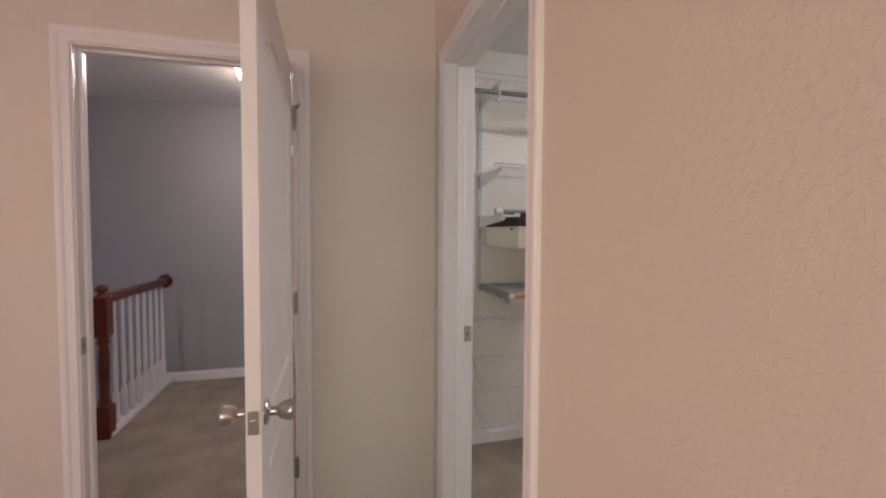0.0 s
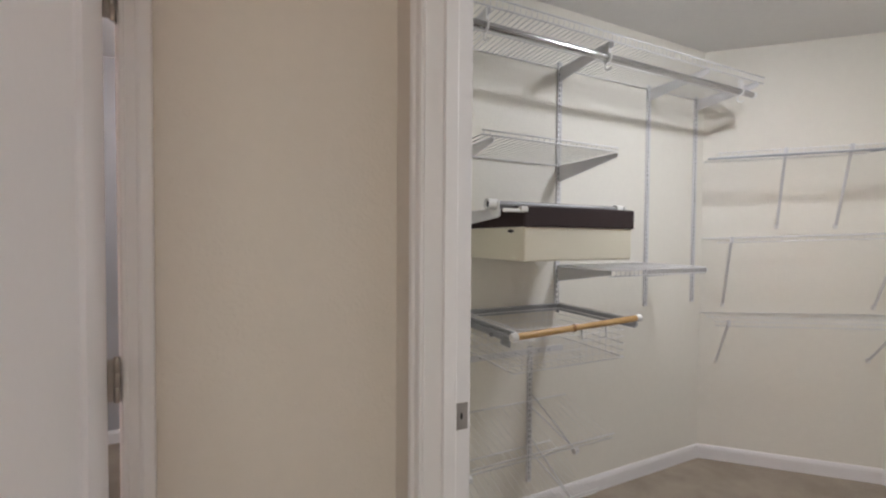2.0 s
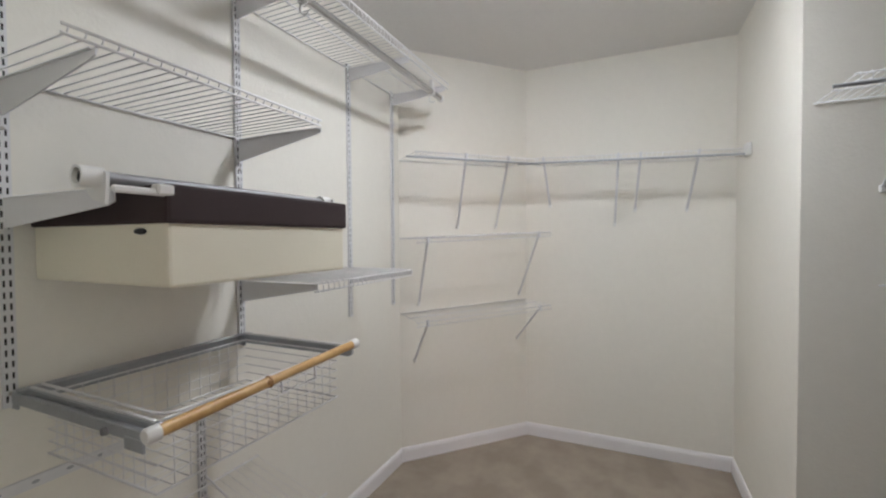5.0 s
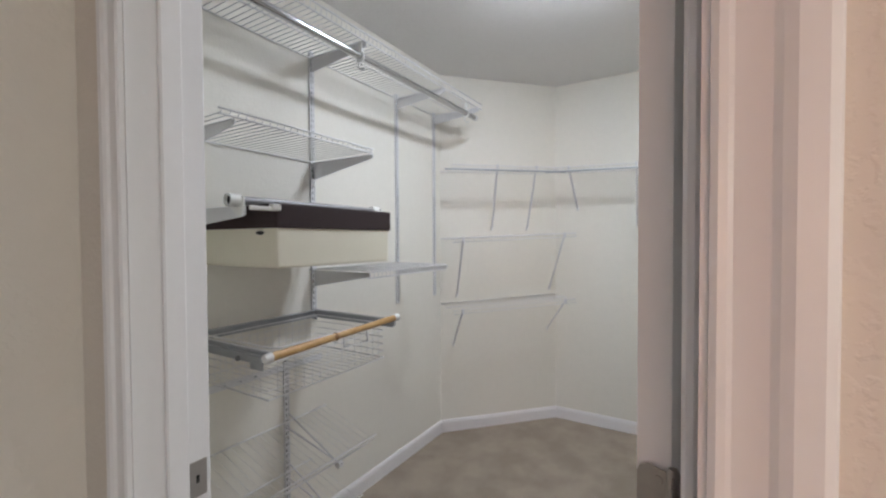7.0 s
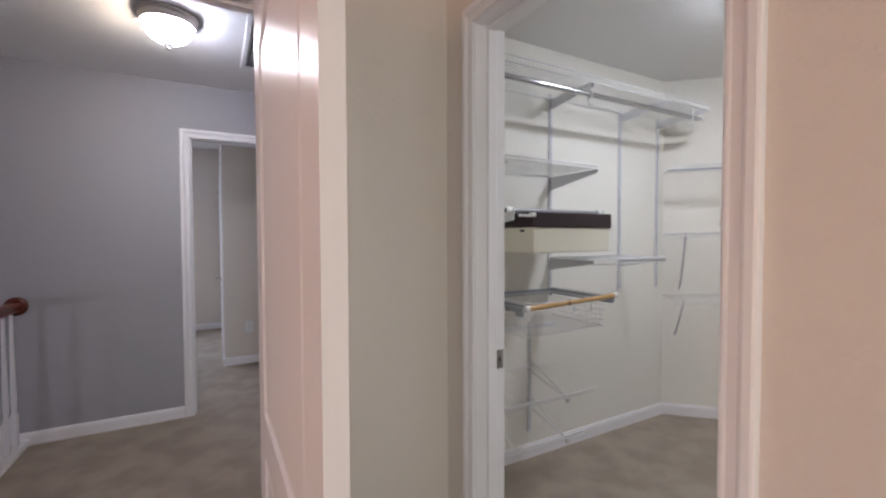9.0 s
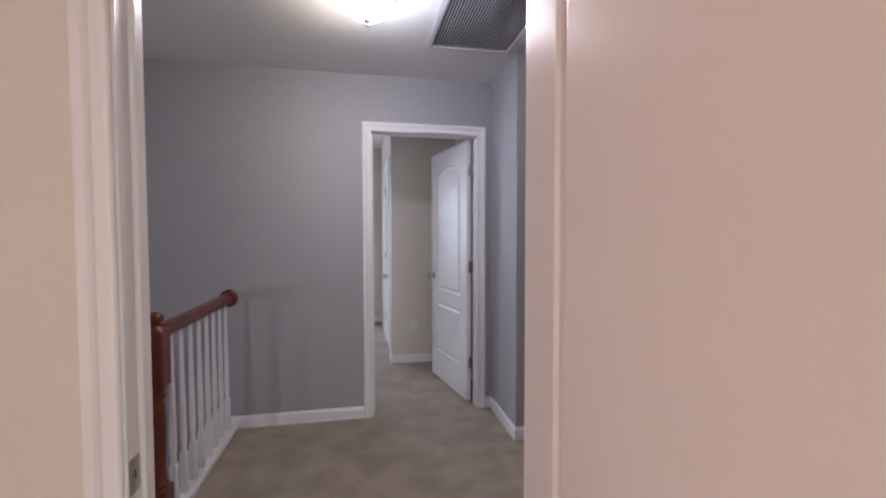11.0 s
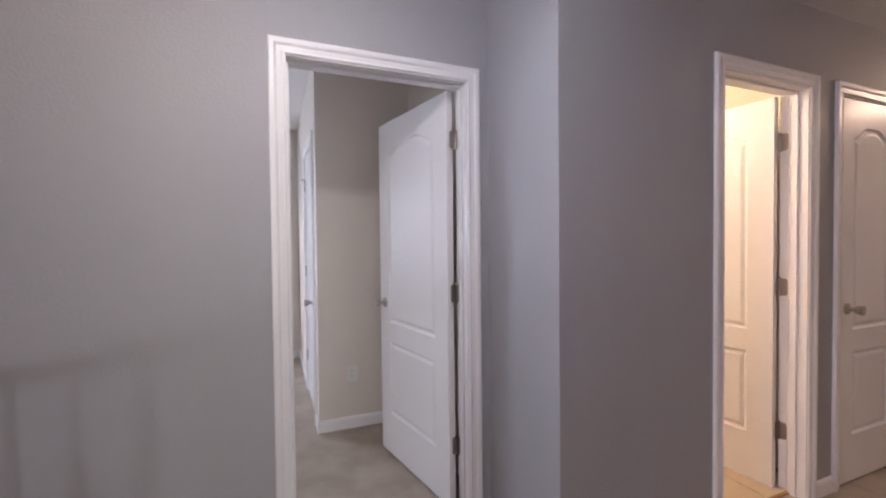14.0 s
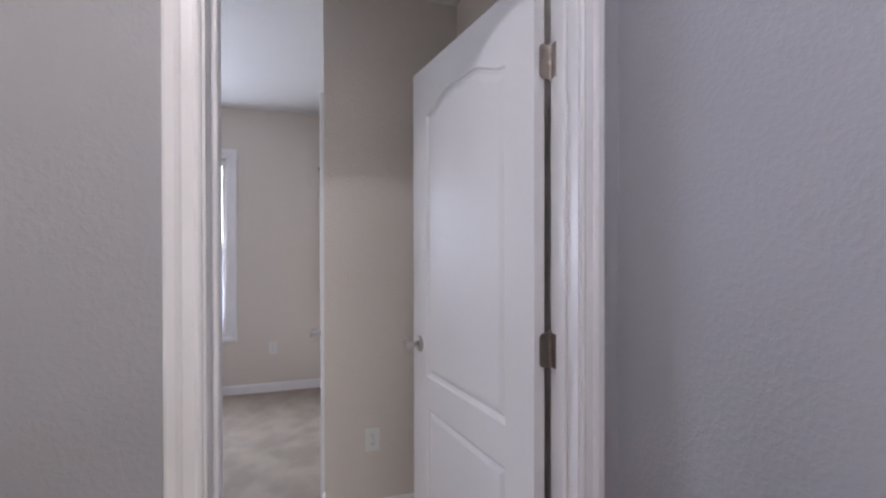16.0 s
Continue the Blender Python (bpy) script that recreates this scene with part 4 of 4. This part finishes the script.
box(bm, 0.03, 0.112, -0.002, 0.006, 0.158, 0.170, bevel=0.003)
box(bm, 0.094, 0.122, -0.008, 0.014, 0.160, 0.178, bevel=0.003)
part("clip", bm, PLASTIC, hamper, "white plastic clip", m=pose(-0.118, -0.008, 0))

# pull-out frame with a bamboo front, and its wire basket
fr = thing("pull_out_frame", pose(TX[0], SY, 1.000), "grey steel pull-out frame with a bamboo front bar", "pull-out rack")
W = TX[1] - TX[0] - 0.045
bm = boxed(0.0, W + 0.045, -0.038, -0.031, -0.018, 0.012, bevel=0.001)
box(bm, 0.0, W + 0.045, -0.056, -0.031, 0.010, 0.0125)
box(bm, 0.0, W + 0.045, -0.046, -0.031, -0.018, -0.0155)
part("back_rail", bm, SLIDE, fr, "folded grey steel rail along the wall")
for x, sg in ((0.0, 1), (W + 0.045, -1)):
    def span(a, b, *rest, **more):
        return boxed(min(x + sg * a, x + sg * b), max(x + sg * a, x + sg * b), *rest, **more)
    s_out = part("slide", span(0.0, 0.012, -0.470, -0.012, -0.022, 0.002, bevel=0.002), SLIDE, fr, "grey steel drawer slide")
    part("slide_runner", span(0.013, 0.026, -0.488, -0.036, -0.012, 0.012, bevel=0.002), SLIDE, s_out)
    part("runner_lip", span(0.0155, 0.0235, -0.480, -0.050, 0.012, 0.0155, bevel=0.001), TRACK, s_out)
    if sg == 1:
        part("slide_tab", span(-0.002, 0.003, -0.476, -0.422, -0.037, -0.014, bevel=0.001), SLIDE, s_out)
    part("wall_hook", span(0.002, 0.007, -0.030, -0.004, -0.034, 0.004, bevel=0.001), SLIDE, s_out)
    part("slide_bolt", lathe(bmesh.new(), [(0.0, -0.004), (0.007, -0.004), (0.008, 0.0), (0.008, 0.005), (0.0, 0.006)], 12, pose(x - sg * 0.003, -0.365, -0.016, 0, 90, 0)), DULL, s_out, "dark bolt head", smooth=True)
bm = bmesh.new()
r = 0.032
left = [(0.034 + r - r * math.cos(radians(a)), -0.484 + r - r * math.sin(radians(a))) for a in range(0, 91, 15)]
right = [(W + 0.011 - r + r * math.sin(radians(a)), -0.484 + r - r * math.cos(radians(a))) for a in range(0, 91, 15)]
tube(bm, [(x, y, 0.018) for x, y in [(0.034, -0.06)] + left + right + [(W + 0.011, -0.06)]], 0.0032, 8)
part("frame_wire", bm, WIRE, fr, smooth=True)
bm = bmesh.new()
n = 40
prof = []
for i in range(n + 1):
    u = i / n
    node = max(0.0, 1 - abs(u - 0.44) / 0.03)
    prof.append((0.0112 + 0.0008 * math.sin(u * 9.0) + 0.0022 * node * node, 0.565 * u))
BAM = pose(-0.002, -0.500, 0.003) @ pose(0, 0, 0, 0, -2.1, 0)
lathe(bm, [(0.0, 0.0)] + prof + [(0.0, 0.565)], 18, pose(0, 0, 0, 0, 90, 0))
bam = part("bamboo_bar", bm, BAMBOO, fr, "varnished bamboo front bar", m=BAM, smooth=True)
bm = lathe(bmesh.new(), [(0.0, 0.0), (0.0062, 0.0), (0.0070, 0.0012), (0.0048, 0.0022), (0.0, 0.0016)], 14, pose(0.245, -0.0110, 0.003, 74, 0, 0))
part("knot", bm, KNOT, bam, "dark round bamboo knot", smooth=True)
part("node_ring", lathe(bmesh.new(), [(0.0122, -0.0025), (0.0140, -0.0005), (0.0140, 0.0005), (0.0122, 0.0025)], 16, pose(0.252, 0, 0, 0, 90, 0)), KNOT, bam, smooth=True)
for x in (0.0, 0.565):
    part("end_cap", lathe(bmesh.new(), [(0.0, -0.012), (0.0115, -0.011), (0.0140, -0.007), (0.0142, 0.012), (0.0, 0.012)], 18, BAM @ pose(x, 0, 0, 0, 90, 0)), PLASTIC, fr, "white plastic cap", smooth=True)
basket = thing("wire_basket", pose(1.172, SY - 0.06, 0.995), "white wire mesh basket hanging under the pull-out frame", "wire basket")
bw, bd2, bh = 0.52, 0.38, 0.135
for z in (0.0, -bh):
    bm = bmesh.new()
    tube(bm, [(0, 0, z), (bw, 0, z), (bw, -bd2, z), (0, -bd2, z)], 0.0026, 8, closed=True)
    part("rim", bm, WIRE, basket, smooth=True)
for i in range(1, 5):
    z = -bh * i / 5
    bm = bmesh.new()
    tube(bm, [(0, 0, z), (bw, 0, z), (bw, -bd2, z), (0, -bd2, z)], 0.0013, 6, closed=True)
    part("ring_wire", bm, WIRE, basket)
u_long = wire_mesh([(0, 0, 0), (0, 0, -bh), (0, -bd2, -bh), (0, -bd2, 0)], 0.0010)
for i in range(1, 16):
    part("cross_wire", u_long, None, basket, m=pose(bw * i / 16, 0, 0))
u_side = wire_mesh([(0, 0, 0), (0, 0, -bh), (bw, 0, -bh), (bw, 0, 0)], 0.0010)
for i in range(1, 11):
    part("cross_wire", u_side, None, basket, m=pose(0, -bd2 * i / 11, 0))
bm = bmesh.new()
tube(bm, [(0.30, -bd2 - 0.002, 0.0), (0.30, -bd2 - 0.006, -0.045), (0.42, -bd2 - 0.006, -0.045), (0.42, -bd2 - 0.002, 0.0)], 0.003, 8)
part("handle", bm, WIRE, basket, smooth=True)

# slanted shoe shelves
for zb, zf, x0, ln in ((0.560, 0.468, 1.075, 0.70), (0.345, 0.248, 1.030, 0.66)):
    depth = 0.315
    lean = math.degrees(math.atan((zb - zf) / depth))
    sh = wire_shelf(pose(x0, SY - 0.014, zb, lean, 0, 0), ln, depth, "white wire shoe shelf slanting down to the front", group="shoe shelves", up=True, lip=0.020, pitch=0.030, wire_r=0.0006, mid=False, long_r=0.0032)
    for x in (TL - x0, 1.04 - x0 + 0.03):
        bm = bmesh.new()
        tube(bm, [(x, 0.0, 0.03), (x, -depth * 0.92, -0.012), (x, -depth - 0.012, -0.016), (x, -depth - 0.018, 0.0)], 0.0032, 6)
        tube(bm, [(x, 0.0, -0.035), (x, -depth * 0.92, -0.014)], 0.0032, 6)
        part("shelf_bracket", bm, TRACK, sh, smooth=True)
        part("bracket_foot", lathe(bmesh.new(), [(0.0, -0.010), (0.013, -0.010), (0.014, 0.0), (0.013, 0.010), (0.0, 0.010)], 12, pose(x, -depth - 0.004, -0.018, 0, 90, 0)), WIRE, sh, smooth=True)

# ---- wire shelves on the slanted and end walls ----
DA, DB = Vector(CA), Vector(CB)
dlen = (DB - DA).length
dang = math.degrees(math.atan2((DA - DB).y, (DA - DB).x))


def wall_brace(parent, x, depth, drop, skew=0.0):
    """A strut from the shelf's front down to the wall, with its plastic foot; local shelf frame."""
    bm = bmesh.new()
    a, b = Vector((x, -depth + 0.004, -0.010)), Vector((x + skew, -0.010, -drop))
    along = (b - a).normalized()
    side = Vector((1, 0, 0))
    nrm = side.cross(along)
    vs = []
    for p in (a, b):
        for s, q in ((-1, -1), (1, -1), (1, 1), (-1, 1)):
            vs.append(bm.verts.new(p + side * s * 0.0065 + nrm * q * 0.0016))
    for q in ((3, 2, 1, 0), (4, 5, 6, 7), (0, 1, 5, 4), (1, 2, 6, 5), (2, 3, 7, 6), (3, 0, 4, 7)):
        bm.faces.new([vs[i] for i in q])
    box(bm, x - 0.006, x + 0.006, -depth - 0.008, -depth + 0.010, -0.030, 0.004, bevel=0.001)
    br = part("wall_brace", bm, TRACK, parent, "white steel shelf brace")
    part("brace_foot", boxed(x + skew - 0.009, x + skew + 0.009, -0.014, -0.0005, -drop - 0.016, -drop + 0.010, bevel=0.003), PLASTIC, br)


def far_shelf(origin, ang, z, length, braces, depth, label, rod_under=True, droop=0.0):
    """Local x along the wall with the room on the -y side."""
    sh = wire_shelf(pose(origin[0], origin[1], z, 0, droop, ang), length, depth, label, group="end wall shelves", lip=0.026, long_r=0.0026, wire_r=0.0013)
    for x, drop, skew in braces:
        wall_brace(sh, x, depth, drop, skew)
    if rod_under:
        bm = bmesh.new()
        tube(bm, [(-0.05, -depth - 0.008, -0.034), (length, -depth - 0.008, -0.034)], 0.0050, 10)
        part("hang_bar", bm, SLIDE, sh, "thin grey steel hanging bar", smooth=True)
    return sh


ux = (DB - DA).normalized()
slant = math.degrees(math.atan2(ux.y, ux.x))


FD = 0.29
far_shelf(DA + ux * 0.0, slant, 1.790, dlen - 0.11, [(0.30, 0.39, 0.07), (0.572, 0.395, 0.07)], FD, "white wire shelf with a thin hanging bar on the slanted wall", droop=-0.8)
far_shelf((CB[0], 1.99), -90, 1.806, 1.095, [(0.10, 0.26, 0.0), (0.508, 0.375, -0.012), (0.619, 0.285, -0.014), (0.891, 0.285, -0.014)], FD, "white wire shelf with a thin hanging bar on the end wall", droop=2.0)
far_shelf(DA + ux * 0.0, slant, 1.334, dlen - 0.02, [(0.070, 0.395, 0.03), (0.782, 0.40, 0.03)], FD, "white wire shelf low on the slanted wall", rod_under=False, droop=-2.2)
far_shelf(DA + ux * 0.0, slant, 0.888, dlen - 0.02, [(0.066, 0.285, 0.01), (0.788, 0.25, 0.012)], FD, "lowest white wire shelf on the slanted wall", rod_under=False, droop=-2.4)
bm = boxed(-0.012, 0.012, -0.034, 0.034, -0.030, 0.030, bevel=0.004)
end = thing("shelf_end_bracket", pose(CB[0] - FD, JOG_Y + 0.013, 1.757, 0, 0, 90), "white plastic end bracket of the wire shelf", "shelf bracket")
part("bracket_block", bm, PLASTIC, end, m=pose(0, 0, 0))
far_shelf((JOG_X, JOG_Y - 0.03), -90, 1.785, 1.35, [(0.18, 0.30, 0.0), (0.75, 0.30, 0.0)], FD, "white wire shelf on the jog wall")
far_shelf((JOG_X, 0.68), -90, 1.17, 1.20, [(0.18, 0.30, 0.0), (0.75, 0.30, 0.0)], FD, "lower white wire shelf on the jog wall", rod_under=False)

# hang rail of the lower tracks
hr = thing("hang_rail", pose(1.01, SY, 0.785), "perforated white steel hang rail on the closet wall", "shelf track")
part("rail", boxed(0.0, 0.76, -0.006, -0.0005, -0.014, 0.014, bevel=0.0015), TRACK, hr)
# the rail is solid: grey discs on its face stand for shaded holes
for i in range(11):
    part("hole_shade_disc", lathe(bmesh.new(), [(0.0, 0.0), (0.005, 0.0), (0.005, 0.0006), (0.0, 0.0006)], 10, Matrix(((1.5, 0, 0, 0.03 + i * 0.064), (0, 0, -1, -0.006), (0, 0.8, 0, 0.0), (0, 0, 0, 1)))), SLIDE, hr)
